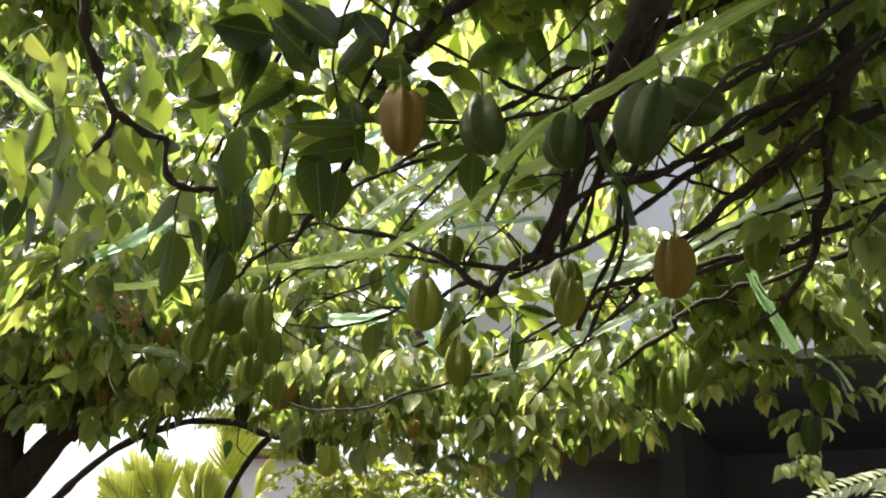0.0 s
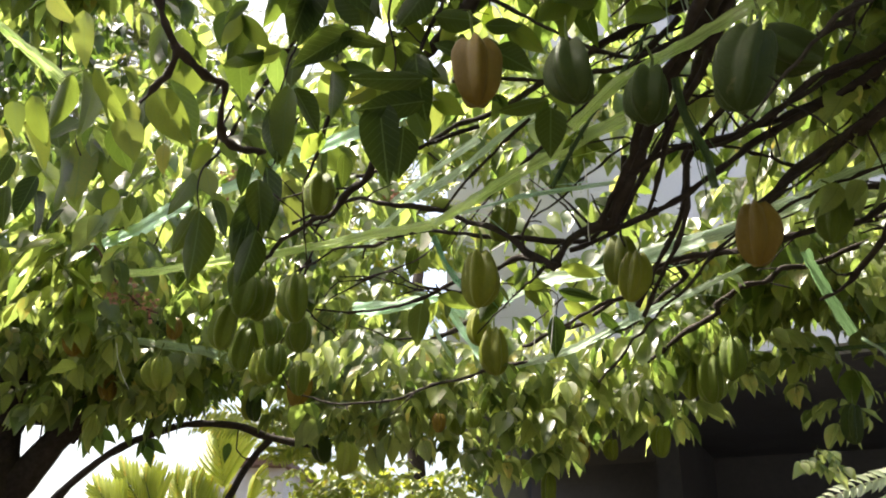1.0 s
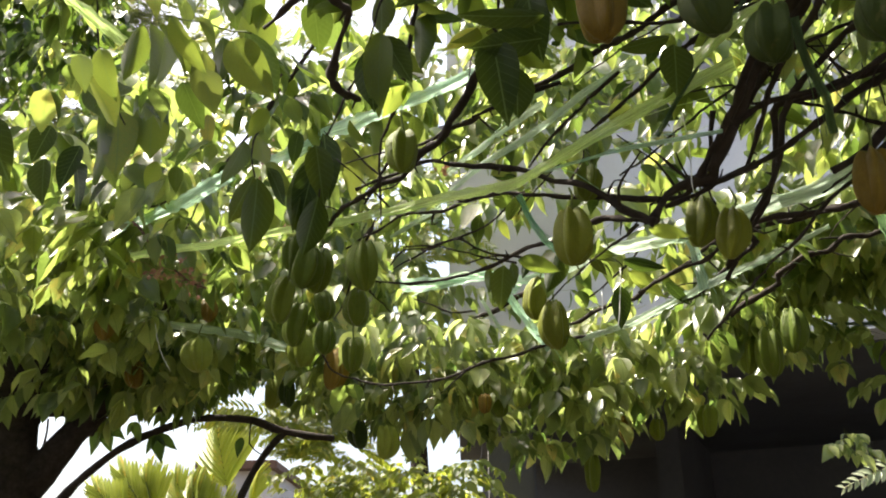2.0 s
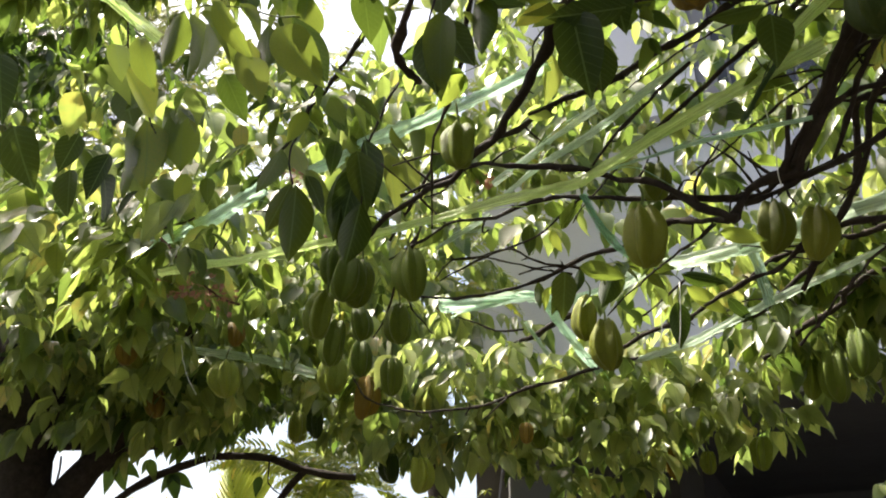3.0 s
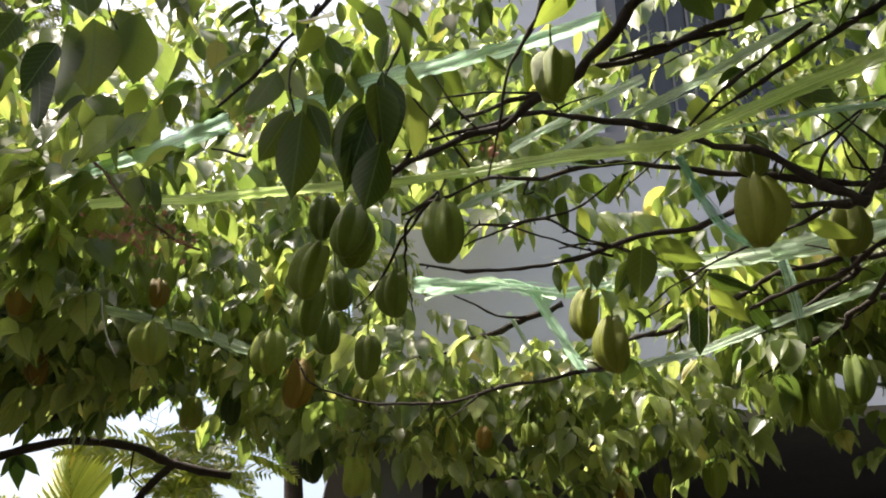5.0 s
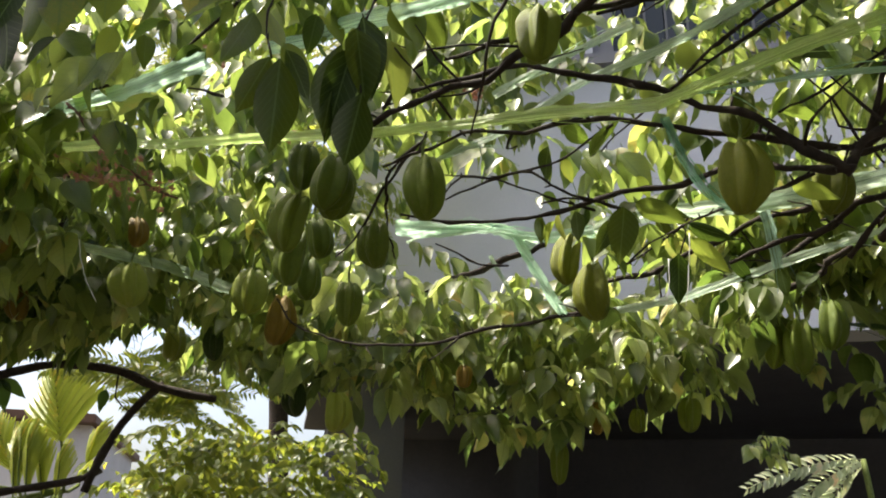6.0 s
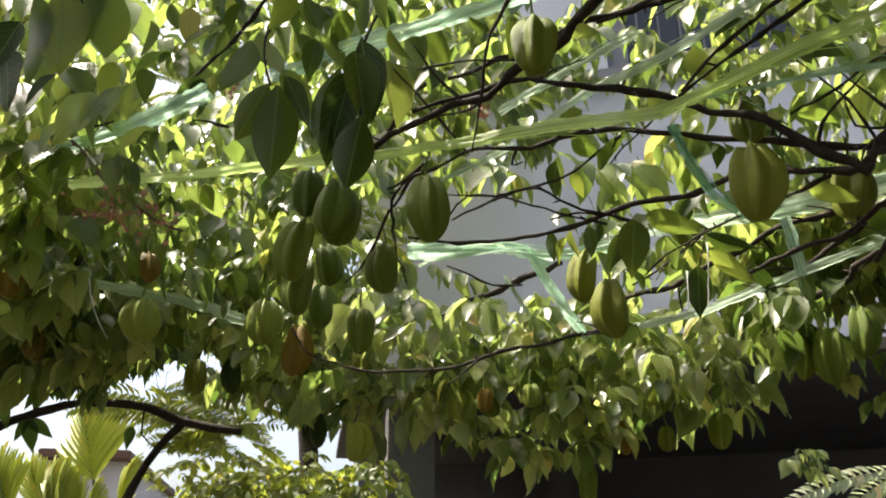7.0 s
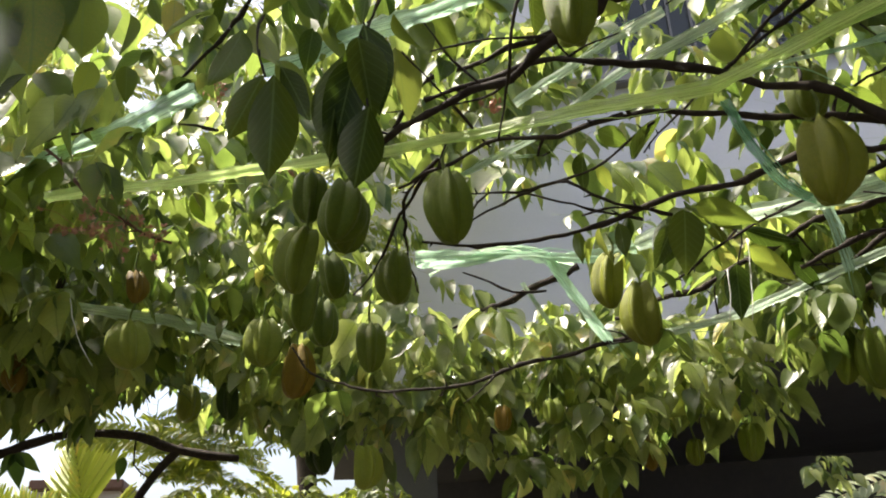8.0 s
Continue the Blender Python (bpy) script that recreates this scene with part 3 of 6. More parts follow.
wood("limb", [(0.375, 1.500, 2.093), (0.409, 1.420, 2.150), (0.437, 1.360, 2.237), (0.454, 1.320, 2.294), (0.510, 1.260, 2.344), (0.598, 1.180, 2.377), (1.2, 1.22, 2.88)], 0.006, 0.014, 6)
wood("limb", [(0.403, 1.600, 2.108), (0.439, 1.500, 2.191), (0.460, 1.450, 2.279), (0.462, 1.400, 2.318), (0.543, 1.350, 2.338), (0.673, 1.300, 2.368), (1.25, 1.3, 2.8)], 0.006, 0.014, 7)
wood("limb", [(0.539, 1.450, 2.227), (0.608, 1.400, 2.271), (0.682, 1.350, 2.311), (0.751, 1.300, 2.347), (1.3, 1.35, 2.7), (2.15, 1.78, 2.8)], 0.01, 0.03, 8)
wood("limb", [(0.354, 1.400, 2.310), (0.350, 1.450, 2.210), (0.414, 1.400, 2.324), (0.450, 1.300, 2.373), (0.452, 1.200, 2.390), (0.478, 1.100, 2.498)], 0.006, 0.015, 30)
# limbs reaching to the left
wood("limb", [(-0.302, 1.720, 2.266), (-0.241, 1.660, 2.277), (-0.165, 1.580, 2.281), (-0.098, 1.500, 2.294), (-0.052, 1.430, 2.314), (-0.014, 1.380, 2.360), (0.020, 1.320, 2.399), (0.066, 1.260, 2.442), (0.327, 1.100, 2.623)], 0.005, 0.02, 9)
wood("limb", [(-0.273, 1.950, 2.382), (-0.182, 1.900, 2.514), (-0.128, 1.860, 2.528), (-0.056, 1.820, 2.542), (0.034, 1.780, 2.574), (0.133, 1.720, 2.585), (0.252, 1.650, 2.610), (0.405, 1.500, 2.627), (0.650, 1.350, 2.655)], 0.004, 0.016, 10)
wood("limb", [(-0.221, 1.620, 2.299), (-0.148, 1.580, 2.315), (-0.079, 1.530, 2.305), (-0.012, 1.480, 2.279), (0.073, 1.440, 2.242), (0.137, 1.400, 2.188), (0.195, 1.370, 2.136), (0.233, 1.350, 2.101)], 0.004, 0.009, 11)
wood("limb", [(-0.246, 1.700, 2.220), (-0.184, 1.660, 2.235), (-0.120, 1.620, 2.245), (-0.026, 1.570, 2.245), (0.070, 1.520, 2.238), (0.154, 1.470, 2.201), (0.253, 1.420, 2.174), (0.312, 1.380, 2.168), (0.384, 1.340, 2.185)], 0.003, 0.008, 12)
wood("limb", [(-0.205, 1.800, 2.193), (-0.070, 1.740, 2.172), (0.018, 1.680, 2.176), (0.130, 1.560, 2.177), (0.209, 1.460, 2.157), (0.237, 1.360, 2.108)], 0.003, 0.008, 13)
wood("twig", [(-0.163, 1.670, 2.171), (-0.135, 1.670, 2.200), (-0.098, 1.660, 2.202), (-0.034, 1.660, 2.216), (0.010, 1.650, 2.188), (0.093, 1.660, 2.175)], 0.002, 0.004, 14, TWIG)
wood("twig", [(-0.158, 1.680, 2.169), (-0.094, 1.680, 2.206), (0.006, 1.680, 2.251), (0.053, 1.660, 2.285), (0.080, 1.640, 2.299)], 0.0025, 0.0035, 15, TWIG)
wood("limb", [(-0.387, 2.300, 2.199), (-0.292, 2.270, 2.125), (-0.142, 2.220, 2.103), (0.009, 2.140, 2.123), (0.201, 2.040, 2.143), (0.358, 1.920, 2.161), (0.438, 1.840, 2.185), (0.517, 1.760, 2.244), (0.568, 1.700, 2.295), (1.4, 1.65, 2.45), (2.26, 1.86, 2.3)], 0.003, 0.017, 16)
wood("limb", [(-0.169, 2.500, 2.256), (-0.085, 2.450, 2.280), (-0.004, 2.400, 2.307), (0.100, 2.330, 2.346), (0.175, 2.280, 2.369)], 0.007, 0.011, 17)
wood("limb", [(0.226, 2.250, 2.247), (0.271, 2.220, 2.257), (0.356, 2.150, 2.274), (0.477, 2.050, 2.326), (0.596, 1.950, 2.362), (1.3, 1.85, 2.45), (2.2, 1.82, 2.5)], 0.007, 0.016, 18)
wood("limb", [(0.499, 2.100, 2.166), (0.571, 2.050, 2.210), (0.641, 2.000, 2.252), (0.694, 1.950, 2.291), (1.4, 1.9, 2.5), (2.22, 1.84, 2.45)], 0.008, 0.016, 19)
wood("twig", [(0.219, 2.000, 2.213), (0.252, 1.970, 2.230), (0.295, 1.940, 2.263), (0.359, 1.900, 2.326)], 0.003, 0.004, 20, TWIG)
wood("twig", [(-0.133, 1.900, 2.191), (-0.096, 1.900, 2.179), (-0.059, 1.900, 2.161), (-0.008, 1.900, 2.164)], 0.002, 0.0035, 21, TWIG)
wood("twig", [(-0.186, 2.000, 2.196), (-0.237, 1.750, 2.205), (-0.223, 1.720, 2.237), (-0.197, 1.680, 2.254)], 0.002, 0.004, 22, TWIG)
wood("twig", [(-0.293, 1.900, 2.153), (-0.271, 1.850, 2.164), (-0.229, 1.760, 2.224), (-0.199, 1.700, 2.260)], 0.0025, 0.004, 23, TWIG)
wood("twig", [(-0.162, 1.500, 2.174), (-0.160, 1.450, 2.213), (-0.159, 1.420, 2.261), (-0.142, 1.400, 2.302), (-0.125, 1.380, 2.351), (-0.096, 1.320, 2.464)], 0.0018, 0.008, 24, TWIG)
wood("twig", [(0.068, 1.660, 2.263), (0.125, 1.600, 2.316), (0.186, 1.540, 2.355), (0.267, 1.480, 2.402), (0.315, 1.420, 2.423), (0.439, 1.300, 2.498)], 0.002, 0.009, 25, TWIG)
wood("twig", [(-0.870, 2.100, 2.470), (-0.793, 2.060, 2.483), (-0.716, 2.020, 2.483)], 0.003, 0.004, 26, TWIG)
wood("twig", [(-0.727, 2.200, 2.493), (-0.669, 2.150, 2.566), (-0.596, 2.100, 2.651), (-0.522, 2.050, 2.716), (-0.460, 2.000, 2.779), (-0.298, 1.850, 2.911)], 0.003, 0.01, 27, TWIG)
wood("twig", [(-0.577, 2.000, 2.486), (-0.547, 2.000, 2.485), (-0.512, 2.000, 2.477)], 0.003, 0.004, 28, TWIG)
# twigs near the lens at the top
wood("twig", [(-0.186, 0.800, 2.276), (-0.182, 0.810, 2.211), (-0.173, 0.840, 2.176), (-0.170, 0.850, 2.155), (-0.160, 0.865, 2.139), (-0.153, 0.900, 2.141), (-0.147, 0.930, 2.148), (-0.144, 0.955, 2.155), (-0.164, 1.020, 2.150), (-0.173, 1.070, 2.160), (-0.170, 1.130, 2.177), (-0.161, 1.190, 2.207)], 0.0088, 0.005, 40, BARK, 0.42)
wood("twig", [(-0.160, 0.865, 2.139), (-0.176, 0.890, 2.123), (-0.219, 0.930, 2.120)], 0.006, 0.0035, 41, BARK, 0.42)
wood("twig", [(0.101, 1.130, 2.528), (0.095, 1.120, 2.458), (0.081, 1.120, 2.395), (0.060, 1.120, 2.343), (0.048, 1.120, 2.301)], 0.007, 0.004, 42, TWIG)
wood("twig", [(0.015, 1.130, 2.379), (0.036, 1.120, 2.343), (0.053, 1.120, 2.324)], 0.002, 0.002, 43, TWIG)
wood("twig", [(0.027, 1.200, 2.556), (0.084, 1.200, 2.505), (0.156, 1.200, 2.450), (0.217, 1.200, 2.407), (0.276, 1.200, 2.371), (0.352, 1.210, 2.361), (0.410, 1.200, 2.388)], 0.004, 0.006, 44, TWIG)
wood("twig", [(0.091, 1.150, 2.285), (0.147, 1.150, 2.290), (0.219, 1.160, 2.294), (0.299, 1.170, 2.311), (0.357, 1.180, 2.333), (0.400, 1.190, 2.362)], 0.003, 0.006, 45, TWIG)
wood("twig", [(-0.014, 1.450, 2.339), (0.064, 1.420, 2.358), (0.125, 1.400, 2.367)], 0.004, 0.006, 46, TWIG)
wood("twig", [(0.070, 1.420, 2.228), (0.108, 1.400, 2.271), (0.167, 1.360, 2.318), (0.204, 1.340, 2.344)], 0.003, 0.005, 47, TWIG)
wood("twig", [(-0.152, 1.750, 2.243), (-0.081, 1.720, 2.232), (-0.019, 1.700, 2.207), (0.063, 1.680, 2.177)], 0.002, 0.003, 48, TWIG)
wood("twig", [(0.118, 1.700, 2.110), (0.164, 1.660, 2.143), (0.222, 1.400, 2.120)], 0.002, 0.004, 49, TWIG)
# dark tangle above the lens on the trunk's side
for i in range(16):
    g = random.Random(500 + i)
    a = Vector((g.uniform(0.55, 1.3), g.uniform(0.9, 1.6), g.uniform(2.15, 2.8)))
    d = Vector((g.uniform(-0.5, -0.15), g.uniform(-0.1, 0.25), g.uniform(-0.35, 0.15)))
    wood("twig", [tuple(a), tuple(a + d * 0.5 + Vector((0, 0, 0.03))), tuple(a + d)], 0.006, 0.0025, 60 + i, TWIG, 0.2, 0.002)

# ---- leaves that can be told apart ----
LEAF_MESHES = []
for i, (fold, droop, wave) in enumerate(((0.3, 0.06, 0.03), (0.2, 0.14, 0.05), (0.38, 0.1, 0.04), (0.12, 0.2, 0.07))):
    for mat in (LEAF, LEAF_YELLOW, LEAF_SHADED):
        V, F, U = leaf_shape(fold, droop, wave, True)
        ob = mesh_object("leaf", V, F, mat, None, "", U)
        LEAF_MESHES.append(ob.data)
        bpy.data.objects.remove(ob)
leaf_rng = np.random.default_rng(77)


def leaf(base, tip, wide=0.5, yellow=False, turn=None, kind=None, in_shade=False):
    """One leaflet from its stalk end to its tip, seen about face on and turned by some degrees."""
    b, t = Vector(base), Vector(tip)
    way = t - b
    face = Vector(CX) + Vector(leaf_rng.normal(0, 0.22, 3))
    n = face - way * (face.dot(way) / way.length_squared)
    n.normalize()
    n = Matrix.Rotation(radians(leaf_rng.uniform(-32, 32) if turn is None else turn), 3, way) @ n
    if leaf_rng.random() < 0.5:
        n = -n
    y = way.normalized()
    x = y.cross(n)
    L = way.length
    me = LEAF_MESHES[3 * (int(leaf_rng.integers(0, 4)) if kind is None else kind) + (2 if in_shade else 1 if yellow else 0)]
    ob = new("leaf", me)
    M = Matrix(((x.x, y.x, n.x, b.x), (x.y, y.y, n.y, b.y), (x.z, y.z, n.z, b.z), (0, 0, 0, 1)))
    ob.parent = tree
    ob.matrix_parent_inverse = Matrix.Translation(-tree.location)
    ob.matrix_basis = M @ Matrix.Diagonal((0.86 * wide * L, 1.06 * L, 0.8 * L, 1))
    return ob


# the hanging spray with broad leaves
leaf((-0.418, 1.660, 2.352), (-0.453, 1.660, 2.259), 0.55, turn=-5, kind=0, in_shade=True)
leaf((-0.402, 1.630, 2.332), (-0.402, 1.630, 2.188), 0.5, turn=10, kind=2, in_shade=True)
leaf((-0.397, 1.680, 2.380), (-0.355, 1.680, 2.300), 0.42, in_shade=True)
leaf((-0.292, 1.660, 2.440), (-0.268, 1.660, 2.301), 0.46, turn=10, in_shade=True)
leaf((-0.319, 1.670, 2.395), (-0.338, 1.660, 2.237), 0.36, in_shade=True)
leaf((-0.288, 1.620, 2.287), (-0.306, 1.610, 2.170), 0.54, turn=-10, kind=2, in_shade=True)
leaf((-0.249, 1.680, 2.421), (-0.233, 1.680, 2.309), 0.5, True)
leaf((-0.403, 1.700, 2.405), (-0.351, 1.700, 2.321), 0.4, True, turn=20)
leaf((-0.304, 1.660, 2.382), (-0.332, 1.660, 2.239), 0.42, turn=12, in_shade=True)
leaf((-0.301, 1.640, 2.403), (-0.281, 1.640, 2.285), 0.5, turn=-20, kind=0, in_shade=True)
leaf((-0.359, 1.750, 2.499), (-0.368, 1.750, 2.430), 0.55)
leaf((-0.334, 1.780, 2.535), (-0.321, 1.780, 2.460), 0.5)
leaf((-0.391, 1.760, 2.514), (-0.357, 1.760, 2.459), 0.5)
leaf((-0.272, 1.720, 2.460), (-0.244, 1.720, 2.396), 0.5, True)
leaf((-0.313, 1.780, 2.582), (-0.332, 1.780, 2.507), 0.55)
leaf((-0.213, 1.800, 2.586), (-0.175, 1.800, 2.510), 0.55, True)
leaf((-0.170, 1.800, 2.567), (-0.147, 1.800, 2.496), 0.6)
leaf((-0.384, 1.800, 2.618), (-0.353, 1.800, 2.553), 0.5)
leaf((-0.277, 1.800, 2.637), (-0.288, 1.800, 2.555), 0.5)
leaf((-0.451, 1.700, 2.450), (-0.483, 1.700, 2.356), 0.6, turn=5)
leaf((-0.249, 1.700, 2.494), (-0.215, 1.700, 2.434), 0.4)
leaf((-0.200, 1.750, 2.549), (-0.154, 1.750, 2.467), 0.6)
leaf((-0.438, 1.720, 2.479), (-0.406, 1.700, 2.388), 0.5)
wood("twig", [(-0.415, 1.660, 2.350), (-0.429, 1.680, 2.415), (-0.422, 1.720, 2.517), (-0.403, 1.750, 2.638)], 0.0025, 0.004, 80, TWIG)
wood("twig", [(-0.288, 1.630, 2.289), (-0.297, 1.660, 2.371), (-0.283, 1.680, 2.465), (-0.240, 1.720, 2.609)], 0.0022, 0.004, 81, TWIG)
wood("twig", [(-0.702, 1.720, 2.506), (-0.747, 1.740, 2.601), (-0.798, 1.760, 2.708), (-0.851, 1.800, 2.896), (-0.894, 1.850, 3.081)], 0.0022, 0.0045, 82, TWIG)
wood("twig", [(0.003, 1.140, 2.244), (0.018, 1.140, 2.314), (0.007, 1.130, 2.379), (0.022, 1.120, 2.450), (0.040, 1.120, 2.543)], 0.0022, 0.004, 83, TWIG)
wood("twig", [(-0.155, 1.200, 2.289), (-0.143, 1.200, 2.350), (-0.104, 1.160, 2.413), (-0.094, 1.130, 2.482), (-0.081, 1.120, 2.547)], 0.002, 0.004, 84, TWIG)
wood("twig", [(0.276, 1.850, 2.194), (0.278, 1.830, 2.231), (0.247, 1.820, 2.245), (0.160, 1.780, 2.238)], 0.0018, 0.003, 85, TWIG)
wood("twig", [(-0.760, 1.960, 2.405), (-0.733, 1.944, 2.374), (-0.670, 1.905, 2.300), (-0.593, 1.860, 2.227), (-0.540, 1.840, 2.200)], 0.0045, 0.003, 87, REDTWIG)
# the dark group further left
leaf((-0.784, 1.720, 2.622), (-0.750, 1.720, 2.524), 0.7, in_shade=True)
leaf((-0.773, 1.700, 2.448), (-0.801, 1.700, 2.357), 0.6, in_shade=True)
leaf((-0.850, 1.720, 2.507), (-0.875, 1.720, 2.429), 0.75, in_shade=True)
leaf((-0.957, 1.680, 2.503), (-0.906, 1.680, 2.377), 0.7, turn=5, in_shade=True)
leaf((-1.012, 1.660, 2.657), (-0.971, 1.660, 2.507), 0.5, in_shade=True)
leaf((-0.729, 1.750, 2.397), (-0.762, 1.750, 2.347), 0.6, in_shade=True)
leaf((-0.897, 1.800, 2.478), (-0.886, 1.800, 2.378), 0.7, in_shade=True)
leaf((-0.829, 1.800, 2.466), (-0.792, 1.800, 2.360), 0.7, in_shade=True)
# bright and pale ones higher up
leaf((-0.784, 1.850, 2.627), (-0.750, 1.850, 2.454), 0.6, turn=5)
leaf((-0.715, 1.860, 2.664), (-0.701, 1.860, 2.509), 0.6, turn=-8)
leaf((-0.829, 1.870, 2.624), (-0.792, 1.870, 2.450), 0.42, turn=20)
leaf((-0.760, 1.880, 2.683), (-0.735, 1.880, 2.532), 0.6, turn=10)
leaf((-0.622, 1.800, 2.544), (-0.626, 1.800, 2.472), 0.52)
leaf((-0.618, 1.800, 2.453), (-0.613, 1.800, 2.395), 0.6)
leaf((-0.563, 1.800, 2.576), (-0.562, 1.800, 2.507), 0.6, True)
leaf((-0.607, 1.850, 2.620), (-0.591, 1.850, 2.567), 0.5)
leaf((-0.679, 1.850, 2.493), (-0.694, 1.850, 2.428), 0.6)
leaf((-0.533, 1.900, 2.357), (-0.541, 1.900, 2.314), 0.55)
leaf((-0.491, 1.800, 2.593), (-0.509, 1.800, 2.529), 0.5)
leaf((-0.355, 1.800, 2.535), (-0.344, 1.800, 2.480), 0.6)
leaf((-0.460, 1.250, 2.378), (-0.404, 1.250, 2.297), 0.36, turn=60, kind=1)
leaf((-0.495, 1.300, 2.421), (-0.477, 1.300, 2.306), 0.42)
leaf((-0.375, 1.600, 2.494), (-0.422, 1.580, 2.438), 0.6, turn=70, kind=1)
leaf((-0.387, 1.600, 2.459), (-0.416, 1.600, 2.401), 0.55)
leaf((-0.371, 1.700, 2.647), (-0.307, 1.700, 2.575), 0.55, turn=70)
leaf((-0.329, 1.300, 2.452), (-0.334, 1.300, 2.359), 0.75)
leaf((-0.251, 1.300, 2.452), (-0.236, 1.300, 2.366), 0.65)
leaf((-0.134, 1.180, 2.303), (-0.141, 1.180, 2.189), 0.44, turn=10)
leaf((-0.088, 1.250, 2.402), (-0.084, 1.250, 2.295), 0.45)
leaf((-0.221, 1.750, 2.531), (-0.199, 1.750, 2.436), 0.7)
leaf((-0.228, 1.800, 2.494), (-0.210, 1.800, 2.412), 0.6, True)
leaf((0.045, 1.600, 2.575), (0.034, 1.600, 2.466), 0.5, True)
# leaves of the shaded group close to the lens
leaf((0.065, 1.070, 2.237), (-0.031, 1.070, 2.235), 0.34, turn=5, in_shade=True)
leaf((0.061, 1.070, 2.205), (-0.018, 1.080, 2.200), 0.5, turn=5, in_shade=True)
leaf((0.006, 1.080, 2.210), (0.018, 1.080, 2.105), 0.55, turn=0, kind=2, in_shade=True)
leaf((0.034, 1.100, 2.189), (0.031, 1.100, 2.114), 0.62, in_shade=True)
leaf((0.048, 1.080, 2.281), (0.056, 1.080, 2.191), 0.6, in_shade=True)
leaf((-0.153, 1.200, 2.291), (-0.145, 1.200, 2.187), 0.46, turn=10, in_shade=True)
leaf((-0.137, 1.220, 2.327), (-0.096, 1.220, 2.254), 0.5, in_shade=True)
leaf((-0.065, 1.040, 2.373), (-0.146, 1.040, 2.380), 0.72, turn=0, in_shade=True)
leaf((-0.078, 1.060, 2.379), (-0.098, 1.060, 2.295), 0.75, turn=0, in_shade=True)
leaf((-0.050, 1.040, 2.420), (0.026, 1.040, 2.344), 0.5, turn=10, in_shade=True)
leaf((-0.003, 1.060, 2.377), (-0.016, 1.060, 2.305), 0.5, in_shade=True)
leaf((-0.138, 1.200, 2.385), (-0.135, 1.200, 2.315), 0.6, turn=10, in_shade=True)
leaf((-0.052, 1.090, 2.316), (0.009, 1.090, 2.301), 0.4, in_shade=True)
leaf((0.070, 1.100, 2.353), (0.130, 1.100, 2.341), 0.6, in_shade=True)
leaf((0.135, 1.200, 2.414), (0.187, 1.200, 2.408), 0.55, in_shade=True)
leaf((0.072, 1.060, 2.280), (0.115, 1.060, 2.258), 0.6, in_shade=True)
leaf((0.143, 1.070, 2.277), (0.191, 1.070, 2.246), 0.7, turn=5, in_shade=True)
leaf((0.022, 1.100, 2.307), (0.072, 1.100, 2.259), 0.7, in_shade=True)
leaf((0.208, 1.080, 2.211), (0.149, 1.080, 2.193), 0.42, turn=5, in_shade=True)
leaf((0.212, 1.080, 2.199), (0.209, 1.080, 2.136), 0.7, turn=5, in_shade=True)
leaf((0.024, 1.300, 2.345), (0.050, 1.300, 2.283), 0.6)
leaf((-0.355, 1.250, 2.471), (-0.359, 1.250, 2.379), 0.62)
leaf((-0.346, 1.300, 2.499), (-0.345, 1.300, 2.415), 0.6)
leaf((-0.431, 1.220, 2.368), (-0.387, 1.220, 2.279), 0.4, turn=60)
leaf((-0.408, 1.250, 2.391), (-0.373, 1.250, 2.328), 0.4, turn=50)
leaf((-0.354, 1.250, 2.348), (-0.293, 1.250, 2.257), 0.6)
leaf((-0.392, 1.250, 2.303), (-0.366, 1.250, 2.234), 0.7, True)
leaf((-0.483, 1.250, 2.382), (-0.496, 1.250, 2.285), 0.42)
leaf((-0.453, 1.260, 2.366), (-0.451, 1.260, 2.280), 0.5, True)
leaf((-0.423, 1.270, 2.372), (-0.409, 1.270, 2.303), 0.5)
leaf((-0.396, 1.270, 2.347), (-0.380, 1.270, 2.262), 0.55, True)
leaf((-0.351, 1.250, 2.439), (-0.349, 1.250, 2.387), 0.6)
leaf((-0.337, 1.260, 2.374), (-0.285, 1.260, 2.264), 0.42)
leaf((-0.375, 1.280, 2.378), (-0.372, 1.280, 2.293), 0.5)
leaf((-0.553, 1.280, 2.362), (-0.528, 1.280, 2.282), 0.55)
leaf((-0.582, 1.280, 2.352), (-0.565, 1.280, 2.292), 0.55, True)
leaf((-0.478, 1.240, 2.487), (-0.466, 1.240, 2.395), 0.45, True)
leaf((-0.538, 1.240, 2.521), (-0.490, 1.240, 2.464), 0.5, True)
leaf((-0.574, 1.300, 2.329), (-0.518, 1.300, 2.245), 0.6)
leaf((-0.441, 1.320, 2.329), (-0.407, 1.320, 2.254), 0.55)
leaf((-0.346, 1.300, 2.365), (-0.342, 1.300, 2.305), 0.55, True)
leaf((-0.257, 1.240, 2.481), (-0.254, 1.240, 2.408), 0.5)
leaf((-0.222, 1.250, 2.446), (-0.228, 1.250, 2.380), 0.6)
wood("twig", [(-0.497, 1.250, 2.371), (-0.456, 1.250, 2.387), (-0.409, 1.250, 2.387), (-0.357, 1.250, 2.368), (-0.318, 1.220, 2.337)], 0.0012, 0.0022, 86, GREEN_STEM, 0.05)
leaf((0.216, 1.400, 2.672), (0.267, 1.400, 2.621), 0.5)
leaf((0.303, 1.400, 2.638), (0.307, 1.400, 2.577), 0.6)
leaf((0.484, 1.500, 2.370), (0.542, 1.500, 2.341), 0.5)
leaf((0.259, 1.500, 2.160), (0.322, 1.500, 2.145), 0.42)
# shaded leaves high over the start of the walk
leaf((0.025, 1.080, 2.368), (-0.022, 1.080, 2.445), 0.6, in_shade=True)
leaf((-0.070, 1.060, 2.403), (0.004, 1.060, 2.324), 0.62, in_shade=True)
